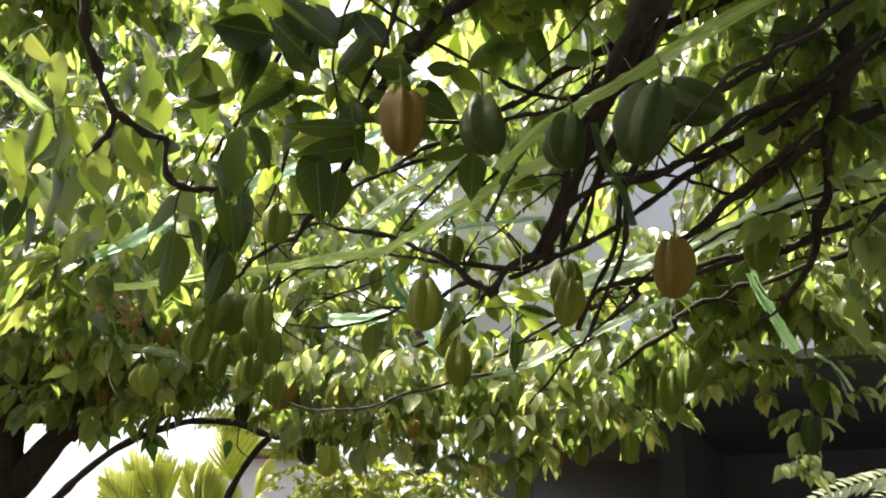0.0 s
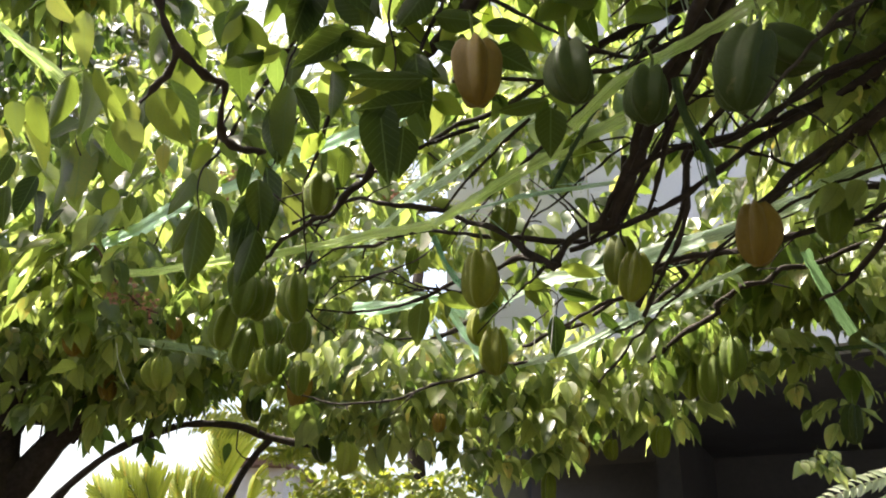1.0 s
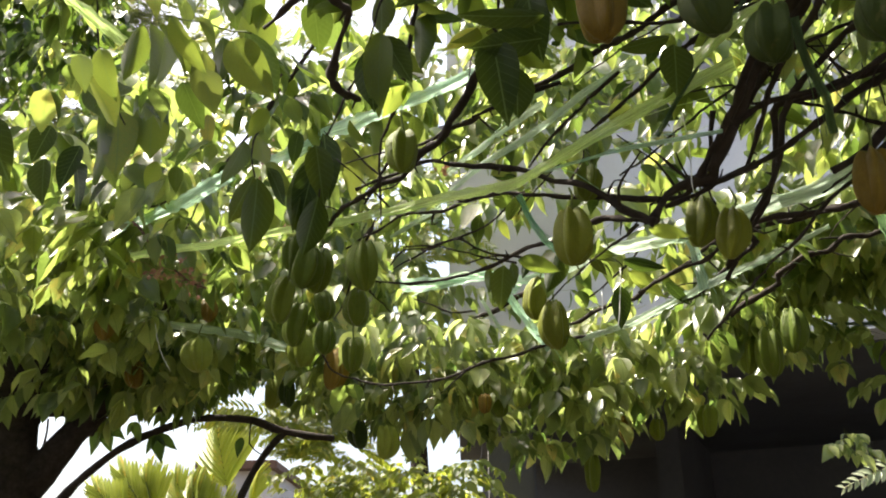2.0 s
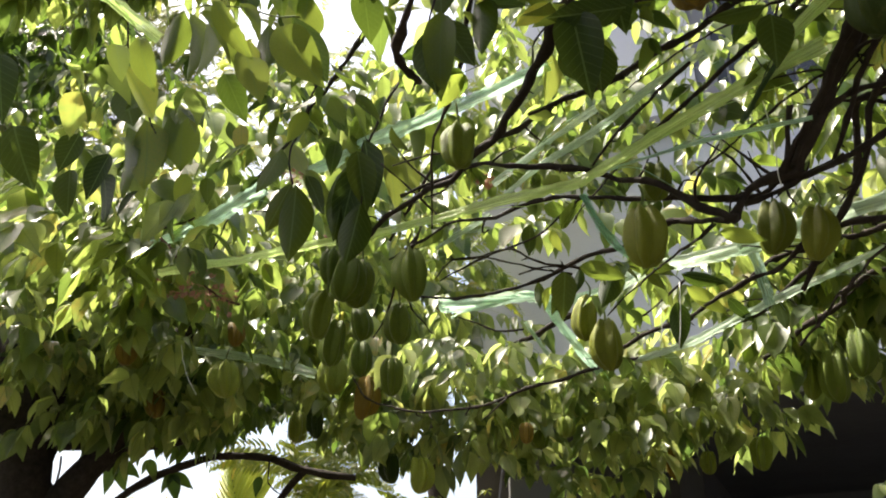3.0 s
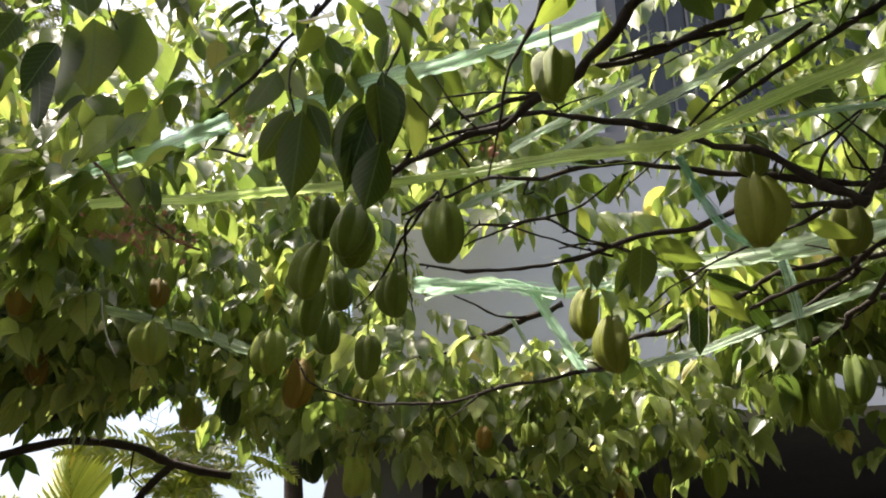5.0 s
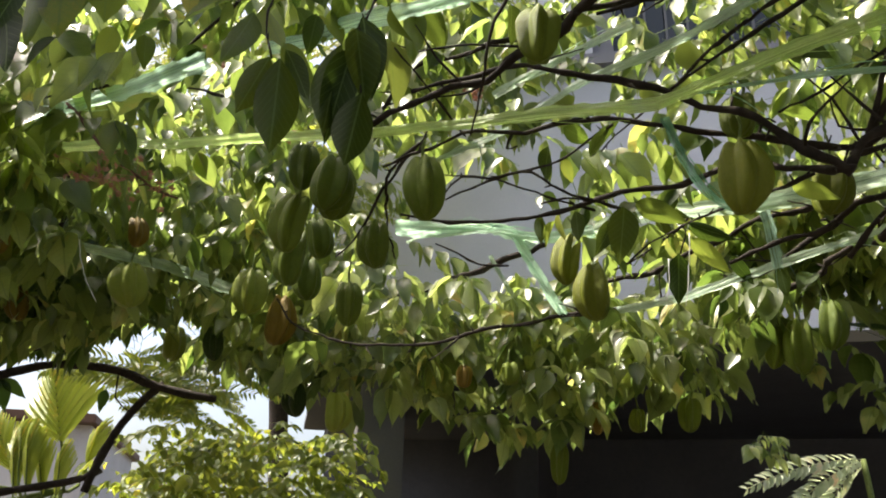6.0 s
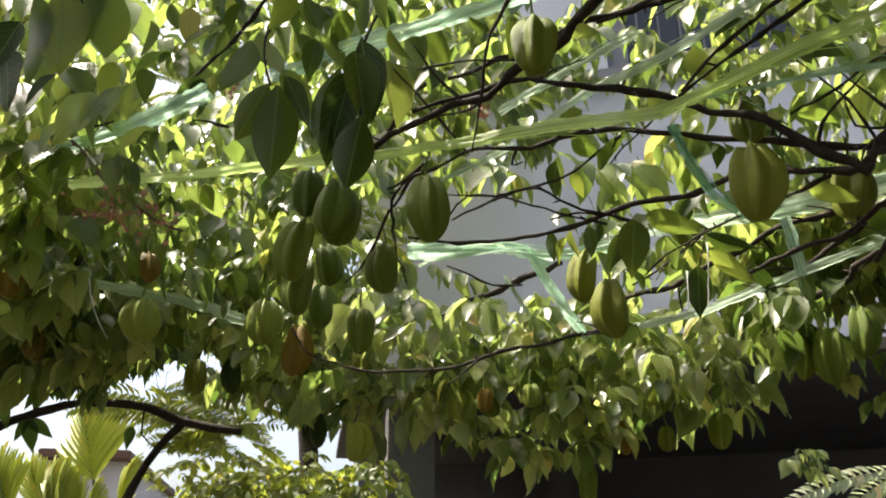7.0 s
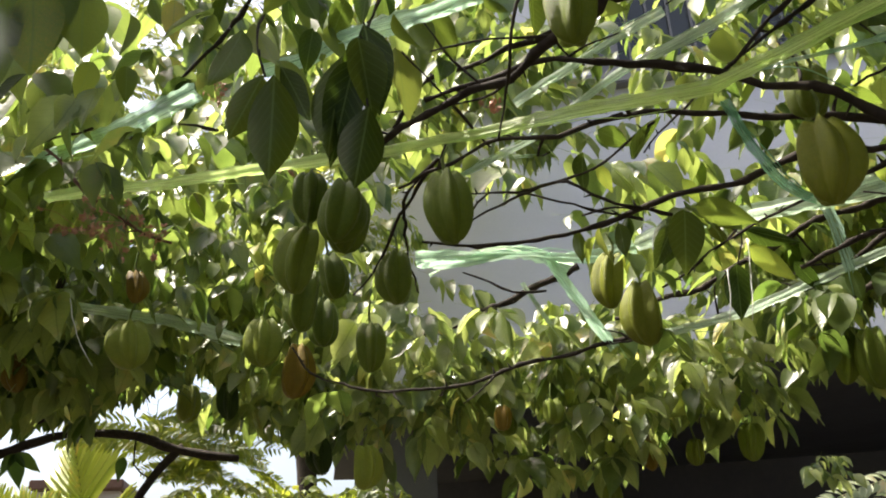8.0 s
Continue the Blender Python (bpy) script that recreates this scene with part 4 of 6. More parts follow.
leaf((-0.054, 1.040, 2.361), (-0.146, 1.040, 2.385), 0.8, in_shade=True)
leaf((-0.088, 1.060, 2.360), (-0.105, 1.060, 2.291), 0.62, in_shade=True)
leaf((-0.033, 1.090, 2.325), (-0.106, 1.090, 2.274), 0.52, in_shade=True)
leaf((0.063, 1.100, 2.404), (0.024, 1.100, 2.330), 0.6, in_shade=True)
leaf((-0.011, 1.110, 2.352), (-0.070, 1.110, 2.415), 0.6, in_shade=True)
leaf((0.024, 1.180, 2.507), (0.081, 1.180, 2.427), 0.55, in_shade=True)
leaf((-0.039, 1.200, 2.471), (0.033, 1.200, 2.522), 0.5, in_shade=True)
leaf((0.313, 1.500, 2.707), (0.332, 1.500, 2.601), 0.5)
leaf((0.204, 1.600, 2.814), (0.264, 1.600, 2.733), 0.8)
leaf((0.079, 1.250, 2.477), (0.151, 1.250, 2.513), 0.6, in_shade=True)
leaf((0.165, 1.300, 2.584), (0.114, 1.300, 2.528), 0.6, in_shade=True)
leaf((-0.038, 1.060, 2.416), (-0.107, 1.060, 2.467), 0.7, in_shade=True)
leaf((0.055, 1.060, 2.452), (-0.011, 1.060, 2.473), 0.7, in_shade=True)
# pairs under the lower limb
leaf((0.273, 1.850, 2.194), (0.277, 1.870, 2.114), 0.58, turn=5, in_shade=True)
leaf((0.280, 1.820, 2.237), (0.359, 1.820, 2.217), 0.4, turn=10, in_shade=True)
leaf((0.292, 1.840, 2.221), (0.357, 1.840, 2.166), 0.42)
leaf((0.156, 1.780, 2.240), (0.126, 1.780, 2.158), 0.6, turn=10, in_shade=True)
leaf((0.208, 1.800, 2.263), (0.260, 1.800, 2.222), 0.5, in_shade=True)
leaf((0.042, 1.800, 2.208), (0.022, 1.800, 2.160), 0.5)
leaf((0.058, 1.750, 2.206), (0.063, 1.750, 2.156), 0.55, in_shade=True)
leaf((0.063, 1.750, 2.408), (0.025, 1.750, 2.389), 0.7, True)
leaf((0.025, 1.750, 2.394), (0.075, 1.750, 2.388), 0.4, in_shade=True)
leaf((0.398, 1.700, 2.402), (0.463, 1.700, 2.392), 0.5, turn=60)
leaf((0.174, 1.790, 2.248), (0.260, 1.790, 2.235), 0.42, turn=15, in_shade=True)
leaf((0.215, 1.800, 2.244), (0.240, 1.800, 2.195), 0.5, in_shade=True)
leaf((0.015, 1.750, 2.298), (0.017, 1.750, 2.250), 0.5, True)
leaf((0.039, 1.750, 2.295), (0.054, 1.750, 2.255), 0.5)
leaf((0.048, 1.800, 2.223), (0.055, 1.800, 2.170), 0.5, True)
leaf((0.093, 1.800, 2.242), (0.082, 1.800, 2.194), 0.5, in_shade=True)
leaf((0.016, 1.800, 2.218), (0.017, 1.800, 2.164), 0.4, in_shade=True)
leaf((0.175, 1.780, 2.296), (0.199, 1.780, 2.256), 0.5)
leaf((0.456, 1.850, 2.194), (0.465, 1.850, 2.136), 0.5, in_shade=True)
leaf((0.367, 1.850, 2.200), (0.404, 1.850, 2.152), 0.45, in_shade=True)
leaf((0.025, 1.700, 2.320), (0.067, 1.700, 2.299), 0.7)
leaf((0.001, 1.700, 2.284), (-0.011, 1.700, 2.219), 0.5, in_shade=True)
leaf((0.047, 1.650, 2.247), (0.085, 1.650, 2.310), 0.45, turn=50, in_shade=True)
leaf((0.194, 1.750, 2.457), (0.194, 1.750, 2.404), 0.8, True)
leaf((0.296, 1.800, 2.593), (0.317, 1.800, 2.513), 0.8, True)
leaf((-0.144, 1.600, 2.450), (-0.112, 1.600, 2.424), 0.5)
leaf((-0.111, 1.500, 2.375), (-0.110, 1.500, 2.311), 0.5, in_shade=True)
leaf((-0.005, 1.600, 2.445), (0.045, 1.600, 2.441), 0.5, True)

leaf((0.030, 1.500, 2.100), (0.022, 1.500, 2.031), 0.62, turn=8, in_shade=True)
leaf((0.054, 1.520, 2.117), (0.118, 1.520, 2.099), 0.5, turn=15)
leaf((0.038, 1.550, 2.105), (0.012, 1.550, 2.058), 0.5, in_shade=True)
# loose leaflets on short stalks among the limbs, each its own leaf
def sprig(base, way, pairs, size, seed):
    L = Leaves(seed)
    L.compound(base, way, pairs, size)
    for b, w, f, ln, wd in L.rows:
        w = np.array(w) / np.linalg.norm(w)
        leaf(tuple(b), tuple(b + w * ln), wd / ln, leaf_rng.random() < 0.03)
    P = L.stalks[0][0]
    wood("twig", [tuple(q) for q in P], 0.0016, 0.0009, seed, GREEN_STEM, 0.05, 0.0, 0.03, 5)


sprig_rng = np.random.default_rng(9)
sprays = Leaves(17)
for c, r, n, size in (
        ((0.074, 1.230, 2.436), (0.277, 0.130, 0.190), 24, 0.054),
        ((-0.021, 1.230, 2.444), (0.177, 0.110, 0.165), 18, 0.056),
        ((-0.424, 1.725, 2.570), (0.278, 0.275, 0.198), 15, 0.062),
        ((-0.305, 1.950, 2.671), (0.209, 0.200, 0.121), 18, 0.06),
        ((0.067, 1.850, 2.297), (0.183, 0.150, 0.213), 12, 0.055),
        ((0.351, 1.700, 2.434), (0.199, 0.200, 0.177), 10, 0.062),
        ((0.481, 1.925, 2.279), (0.184, 0.175, 0.144), 12, 0.06),
        ((-0.609, 1.625, 2.452), (0.181, 0.275, 0.216), 9, 0.066),
        ((-0.772, 2.175, 2.439), (0.216, 0.225, 0.157), 18, 0.066),
        ((-0.424, 2.400, 2.181), (0.181, 0.200, 0.122), 10, 0.066)):
    for i in range(n):
        p = np.array(c) + sprig_rng.uniform(-1, 1, 3) * np.array(r)
        a = sprig_rng.uniform(0, 6.28)
        way, pairs, big, seed = (math.cos(a), 0.6 * math.sin(a), sprig_rng.uniform(-0.1, 0.4)), int(sprig_rng.integers(1, 3)), size * sprig_rng.uniform(0.85, 1.15), int(900 + sprig_rng.integers(0, 9999))
        if p[1] < 1.38:
            sprig(p, way, pairs, big, seed)
        else:
            sprays.compound(p, way, pairs, big, 0.95)
hold(tree, sprays.build("leaf_sprays", LEAF_SPRAY, None, "dark green leaflets on short stalks among the limbs"))

# ---- the crown's leaf masses ----
def crown(name, label, seed, mat, regions, droop=0.95):
    L = Leaves(seed)
    for c, r, n, size, pairs in regions:
        L.fill(c, r, n, size, pairs=pairs, droop=droop)
    ob = L.build(name, mat, None, label)
    hold(tree, ob)
    return ob


crown("lower_fringe", "dense drooping leaves along the crown's lower edge", 11, LEAF_LIT_FRINGE, [
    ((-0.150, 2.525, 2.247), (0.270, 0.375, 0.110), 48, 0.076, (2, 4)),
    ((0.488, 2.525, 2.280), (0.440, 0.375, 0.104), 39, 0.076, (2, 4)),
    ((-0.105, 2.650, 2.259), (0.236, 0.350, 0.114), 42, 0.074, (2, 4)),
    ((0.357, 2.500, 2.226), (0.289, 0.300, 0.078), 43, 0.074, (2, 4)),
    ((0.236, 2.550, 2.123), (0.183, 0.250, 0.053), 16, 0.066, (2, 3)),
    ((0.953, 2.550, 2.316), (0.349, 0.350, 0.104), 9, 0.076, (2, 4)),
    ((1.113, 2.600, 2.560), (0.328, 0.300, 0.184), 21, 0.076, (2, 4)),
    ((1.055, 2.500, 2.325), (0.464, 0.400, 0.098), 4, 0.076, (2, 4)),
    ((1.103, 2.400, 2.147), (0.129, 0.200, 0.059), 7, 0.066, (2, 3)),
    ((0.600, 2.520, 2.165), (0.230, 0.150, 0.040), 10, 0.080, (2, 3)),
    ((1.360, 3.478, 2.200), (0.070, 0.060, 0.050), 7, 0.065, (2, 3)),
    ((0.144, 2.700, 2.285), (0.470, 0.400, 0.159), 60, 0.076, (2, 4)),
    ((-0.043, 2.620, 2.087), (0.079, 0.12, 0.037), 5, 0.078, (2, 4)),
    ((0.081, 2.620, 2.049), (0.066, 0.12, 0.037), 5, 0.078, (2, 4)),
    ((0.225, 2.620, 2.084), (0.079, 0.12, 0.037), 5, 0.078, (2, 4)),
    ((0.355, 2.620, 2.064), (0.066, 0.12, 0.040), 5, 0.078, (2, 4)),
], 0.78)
crown("left_mass", "thick shaded leaves on the crown's far side", 12, LEAF_MASS, [
    ((-1.158, 2.550, 2.506), (0.403, 0.450, 0.269), 59, 0.091, (2, 4)),
    ((-1.073, 2.700, 2.356), (0.525, 0.300, 0.174), 41, 0.088, (2, 4)),
    ((-0.877, 2.450, 2.315), (0.246, 0.450, 0.167), 32, 0.091, (2, 4)),
    ((-0.500, 2.750, 2.420), (0.320, 0.280, 0.060), 28, 0.088, (2, 4)),
    ((-0.524, 2.800, 2.360), (0.265, 0.300, 0.176), 36, 0.086, (2, 4)),
    ((-0.388, 2.750, 2.190), (0.165, 0.250, 0.065), 8, 0.086, (2, 4)),
    ((-1.119, 2.600, 2.392), (0.393, 0.400, 0.220), 36, 0.091, (2, 4)),
    ((-1.828, 3.450, 3.191), (0.22, 0.2, 0.2), 17, 0.100, (2, 4)),
    ((-1.547, 3.450, 3.167), (0.22, 0.2, 0.2), 17, 0.100, (2, 4)),
    ((-1.245, 3.450, 3.143), (0.22, 0.2, 0.2), 15, 0.100, (2, 4)),
    ((-0.950, 3.450, 2.946), (0.22, 0.2, 0.2), 15, 0.100, (2, 4)),
    ((-1.661, 3.450, 2.846), (0.22, 0.2, 0.2), 20, 0.100, (2, 4)),
    ((-1.354, 3.450, 2.848), (0.22, 0.2, 0.2), 20, 0.100, (2, 4)),
    ((-1.024, 3.450, 2.667), (0.22, 0.2, 0.2), 17, 0.100, (2, 4)),
    ((-0.731, 3.450, 2.715), (0.22, 0.2, 0.2), 15, 0.100, (2, 4)),
    ((-0.491, 3.450, 2.627), (0.22, 0.2, 0.2), 12, 0.100, (2, 4)),
    ((-1.298, 3.800, 3.012), (0.24, 0.2, 0.2), 22, 0.09, (2, 4)),
    ((-1.054, 3.800, 3.014), (0.24, 0.2, 0.2), 22, 0.09, (2, 4)),
    ((-0.811, 3.800, 3.064), (0.24, 0.2, 0.2), 18, 0.09, (2, 4)),
    ((-0.546, 3.800, 3.018), (0.24, 0.2, 0.2), 18, 0.09, (2, 4)),
    ((-0.311, 3.800, 2.849), (0.24, 0.2, 0.2), 16, 0.09, (2, 4)),
    ((-0.712, 3.800, 2.813), (0.24, 0.2, 0.2), 22, 0.09, (2, 4)),
    ((-0.442, 3.800, 2.654), (0.24, 0.2, 0.2), 20, 0.09, (2, 4)),
    ((-0.974, 3.800, 2.789), (0.24, 0.2, 0.2), 22, 0.09, (2, 4)),
    ((-1.170, 3.800, 2.772), (0.24, 0.2, 0.2), 22, 0.09, (2, 4)),
])
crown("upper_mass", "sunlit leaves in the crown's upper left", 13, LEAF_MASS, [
    ((-1.250, 2.650, 2.660), (0.450, 0.350, 0.080), 44, 0.1, (2, 4)),
    ((-1.202, 2.800, 2.911), (0.443, 0.400, 0.312), 42, 0.105, (2, 4)),
    ((-1.250, 2.750, 2.820), (0.450, 0.380, 0.130), 40, 0.1, (2, 4)),
    ((-0.393, 2.900, 2.553), (0.323, 0.300, 0.202), 20, 0.091, (2, 4)),
    ((-0.188, 3.100, 2.650), (0.161, 0.300, 0.245), 16, 0.091, (2, 4)),
    ((-0.831, 2.050, 2.574), (0.349, 0.350, 0.235), 26, 0.112, (2, 3)),
    ((-0.396, 2.600, 2.646), (0.420, 0.400, 0.261), 19, 0.095, (2, 4)),
    ((-0.716, 3.400, 3.661), (0.651, 0.400, 0.385), 95, 0.135, (2, 4)),
    ((-1.55, 3.65, 3.65), (0.55, 0.35, 0.5), 85, 0.135, (2, 4)),
    ((0.35, 3.6, 3.75), (0.5, 0.3, 0.4), 45, 0.135, (2, 4)),
    ((-0.45, 3.55, 3.2), (0.45, 0.3, 0.25), 40, 0.105, (2, 4)),
    ((-0.995, 2.450, 2.833), (0.349, 0.450, 0.231), 30, 0.112, (2, 4)),
    ((-0.559, 2.800, 2.976), (0.311, 0.400, 0.253), 22, 0.108, (2, 4)),
    ((-0.467, 2.550, 3.098), (0.326, 0.350, 0.156), 14, 0.105, (2, 4)),
    ((-0.900, 2.600, 2.626), (0.216, 0.400, 0.130), 22, 0.1, (2, 4)),
    ((-0.469, 3.000, 2.819), (0.336, 0.400, 0.218), 25, 0.091, (2, 4)),
])
crown("right_mass", "leaves in the crown's upper right behind the limbs", 14, LEAF_MASS, [
    ((1.080, 2.350, 2.440), (0.320, 0.250, 0.050), 25, 0.090, (2, 4)),
    ((1.003, 2.500, 3.070), (0.429, 0.400, 0.379), 36, 0.112, (2, 4)),
    # unseen canopy above the crown, added to shade the fringe's right end
    ((1.265, 2.650, 3.870), (0.637, 0.450, 0.361), 48, 0.100, (3, 4)),
    ((0.156, 3.700, 4.288), (0.843, 0.400, 0.447), 50, 0.14, (2, 4)),
    ((1.027, 2.600, 2.567), (0.351, 0.400, 0.253), 60, 0.108, (2, 4)),
    ((0.812, 2.600, 2.707), (0.501, 0.400, 0.325), 26, 0.112, (2, 4)),
    ((-0.012, 3.500, 4.018), (0.832, 0.400, 0.478), 65, 0.14, (2, 4)),
    ((0.216, 2.800, 3.207), (0.161, 0.400, 0.230), 7, 0.094, (2, 3)),
    ((0.291, 2.350, 2.600), (0.242, 0.250, 0.218), 10, 0.1, (1, 3)),
    ((0.237, 2.600, 2.390), (0.373, 0.300, 0.098), 12, 0.091, (2, 4)),
])
# Most regions are unseen canopy added overhead, beside and behind to cast shade.
crown("shade_mass", "dense leaves above the limbs, many unseen and added to cast shade", 15, LEAF_MASS, [
    ((0.579, 2.075, 2.229), (0.167, 0.125, 0.066), 16, 0.066, (2, 4)),
    ((0.793, 1.400, 2.553), (0.249, 0.300, 0.265), 105, 0.07, (2, 4)),
    ((0.782, 1.325, 2.368), (0.134, 0.175, 0.175), 14, 0.06, (2, 4)),
    ((1.010, 1.800, 2.462), (0.203, 0.300, 0.212), 40, 0.066, (2, 4)),
    ((1.055, 2.000, 2.930), (0.293, 0.300, 0.348), 42, 0.095, (2, 4)),
    ((0.58, 1.4, 3.05), (0.6, 0.45, 0.3), 220, 0.08, (3, 4)),
    ((-0.08, 1.3, 3.0), (0.36, 0.3, 0.16), 190, 0.09, (3, 4)),
    ((0.35, 1.35, 2.95), (0.5, 0.3, 0.16), 200, 0.09, (3, 4)),
    ((-1.1, 1.75, 3.05), (0.25, 0.14, 0.1), 35, 0.08, (3, 4)),
    ((-1.25, 2.05, 3.32), (0.4, 0.14, 0.08), 80, 0.08, (3, 4)),
    ((-0.82, 1.8, 3.16), (0.32, 0.18, 0.08), 110, 0.08, (3, 4)),
    ((-0.9, 1.8, 3.45), (0.6, 0.3, 0.22), 50, 0.08, (3, 4)),
    ((-1.75, 2.7, 3.1), (0.3, 0.4, 0.1), 70, 0.08, (3, 4)),
    ((1.5, 2.4, 3.4), (0.7, 0.8, 0.5), 90, 0.1, (3, 4)),
    ((0.8, 2.62, 3.35), (0.42, 0.4, 0.2), 40, 0.11, (3, 4)),
    ((0.9, 0.2, 3.1), (0.7, 0.7, 0.22), 240, 0.1, (3, 4)),
    ((0.6, 0.85, 3.3), (1.0, 0.45, 0.25), 150, 0.1, (3, 4)),
    ((1.7, 0.6, 2.3), (0.4, 0.8, 0.8), 120, 0.11, (3, 4)),
    ((0.5, -0.7, 3.0), (1.3, 0.8, 0.3), 320, 0.12, (3, 4)),
    ((-0.5, -0.6, 3.1), (1.2, 0.7, 0.25), 230, 0.12, (3, 4)),
    ((0.65, 1.3, 3.45), (0.8, 0.55, 0.2), 230, 0.1, (3, 4)),
    ((1.9, 1.2, 2.7), (0.3, 0.6, 0.5), 120, 0.11, (3, 4)),
    ((0.86, 2.42, 2.56), (0.42, 0.3, 0.06), 85, 0.095, (2, 4)),
    ((-0.6, 2.7, 2.56), (0.15, 0.18, 0.05), 20, 0.095, (2, 4)),
    ((0.3, 0.35, 3.05), (0.7, 0.3, 0.2), 150, 0.11, (3, 4)),
    ((-1.45, 0.5, 2.7), (0.3, 0.6, 0.45), 130, 0.11, (3, 4)),
    ((0.7, -1.3, 2.2), (1.2, 0.4, 0.6), 200, 0.12, (3, 4)),
])

# ---- fruit ----
def fruit_data(ridges=5, rows=20, seg=60):
    V, F, U = [], [], []
    for i in range(rows + 1):
        s = i / rows
        a = math.pi * s
        R = (1 - abs(2 * s ** 0.95 - 1) ** 2.3) ** 0.54 * (1.04 - 0.05 * s)
        for j in range(seg):
            th = 2 * math.pi * j / seg
            u = (ridges * th / (2 * math.pi)) % 1.0
            c = abs(2 * u - 1)
            c = c if c < 0.86 else 0.86 + 0.14 * math.sin((c - 0.86) / 0.14 * math.pi / 2) * 0.7
            star = 0.64 + 0.38 * c ** 1.3
            z = 1 - s - 0.05 * (1 - c) * (1 - s) ** 6 + 0.045 * c * math.exp(-((s - 0.03) / 0.09) ** 2)
            V.append((0.5 * R * star * math.cos(th), 0.5 * R * star * math.sin(th), z - 0.08 * math.exp(-(s / 0.03) ** 2)))
            U.append((c, s))
    for i in range(rows):
        for j in range(seg):
            k = (j + 1) % seg
            F.append((i * seg + j, (i + 1) * seg + j, (i + 1) * seg + k, i * seg + k))
    return np.array(V), F, np.array(U)


FRUIT_MESH = {}
for key, mat in (("green", FRUIT_GREEN), ("dark", FRUIT_DARK_SHADED), ("turning", FRUIT_YELLOW), ("pale", FRUIT_LIT), ("ripe", FRUIT_ORANGE)):
    for shape in range(3):
        V, F, U = fruit_data()
        g = np.random.default_rng(shape + 5)
        V[:, 0] += 0.05 * g.normal() * np.sin(V[:, 2] * 3.1)
        V[:, 1] += 0.05 * g.normal() * np.sin(V[:, 2] * 3.1)
        V[:, :2] *= (1 + 0.05 * np.sin(V[:, 2:3] * (5 + shape) + shape))
        ob = mesh_object("body", V, F, mat, None, "", U)
        FRUIT_MESH[key, shape] = ob.data
        bpy.data.objects.remove(ob)
fruit_rng = np.random.default_rng(21)
FRUIT_LABEL = {"pale": "plump yellow-green star fruit hanging from a twig, coloured paler for front light", "dark": "dark green star fruit hanging from a twig, coloured darker for shade", "green": "unripe green five-ridged star fruit hanging from a twig", "turning": "yellowing green star fruit hanging from a twig",
               "ripe": "ripe orange-yellow star fruit hanging from a twig"}


def fruit(top, bottom, wide=0.7, ripe="green", spin=None, stalk=0.035):
    """A star fruit between its top and its tip, with stalk and calyx."""
    t, b = Vector(top), Vector(bottom)
    up = t - b
    L = up.length
    ob = thing("star_fruit", t, FRUIT_LABEL[ripe], "fruit", "star fruits on the tree")
    q = up.to_track_quat("Z", "Y").to_matrix().to_4x4() @ Matrix.Rotation(fruit_rng.uniform(0, 1.26) if spin is None else radians(spin), 4, "Z")
    body = new("body", FRUIT_MESH[ripe, int(fruit_rng.integers(0, 3))])
    body.parent = ob
    body.matrix_basis = Matrix.Translation(-up) @ q @ Matrix.Diagonal((0.93 * wide * L, 0.93 * wide * L, L, 1))
    d = up.normalized()
    s = [(0, 0, 0), tuple(d * stalk * 0.4 + Vector(fruit_rng.normal(0, 0.002, 3))), tuple(Vector((0, 0, stalk)) + Vector(fruit_rng.normal(0, 0.004, 3)))]
    s[0] = tuple(-d * 0.06 * L)
    V, F, S = tube_data(s, 0.0022, 0.0015, 0.008, 6, 0.08, 0, fruit_rng)
    stem = mesh_object("stalk", V, F, GREEN_STEM, ob)
    cv, cf = [], []
    for k in range(5):
        a = 2 * math.pi * k / 5
        o = q @ Vector((math.cos(a), math.sin(a), 0))
        w = q @ Vector((-math.sin(a), math.cos(a), 0))
        n0 = len(cv)
        for p in (o * 0.003 - w * 0.0025 - d * 0.045 * L, o * 0.003 + w * 0.0025 - d * 0.045 * L, o * 0.011 - d * 0.012 * L, o * 0.004 - d * 0.02 * L):
            cv.append(tuple(p))
        cf.append((n0, n0 + 1, n0 + 2))
        cf.append((n0, n0 + 2, n0 + 3))
        cf.append((n0 + 1, n0 + 3, n0 + 2))
    mesh_object("calyx", cv, cf, GREEN_STEM, stem)
    return ob


fruit((0.124, 1.390, 2.144), (0.122, 1.390, 2.053), 0.71, "turning", 10)
fruit((0.164, 1.440, 2.240), (0.155, 1.440, 2.180), 0.85, "green")
fruit((0.366, 1.560, 2.242), (0.352, 1.560, 2.150), 0.68, "turning")
fruit((0.360, 1.400, 2.144), (0.345, 1.400, 2.064), 0.66, "turning", 25)
fruit((0.151, 1.930, 2.194), (0.155, 1.930, 2.089), 0.66, "turning")
fruit((0.132, 1.980, 2.265), (0.119, 1.980, 2.167), 0.62, "turning")
fruit((-0.202, 1.600, 2.191), (-0.196, 1.600, 2.099), 0.66, "green")
fruit((-0.313, 1.700, 2.227), (-0.325, 1.700, 2.143), 0.78, "green", 0)
fruit((-0.304, 1.760, 2.246), (-0.311, 1.760, 2.155), 0.7, "green")
fruit((-0.356, 1.780, 2.282), (-0.359, 1.780, 2.207), 0.7, "green")
fruit((-0.358, 1.750, 2.185), (-0.374, 1.750, 2.095), 0.66, "green")
fruit((-0.355, 1.860, 2.173), (-0.367, 1.860, 2.082), 0.6, "green")
fruit((-0.330, 1.920, 2.223), (-0.317, 1.920, 2.153), 0.7, "green")
fruit((-0.238, 1.821, 2.187), (-0.238, 1.821, 2.109), 0.74, "green")
fruit((-0.333, 2.020, 2.190), (-0.333, 2.020, 2.112), 0.7, "green")
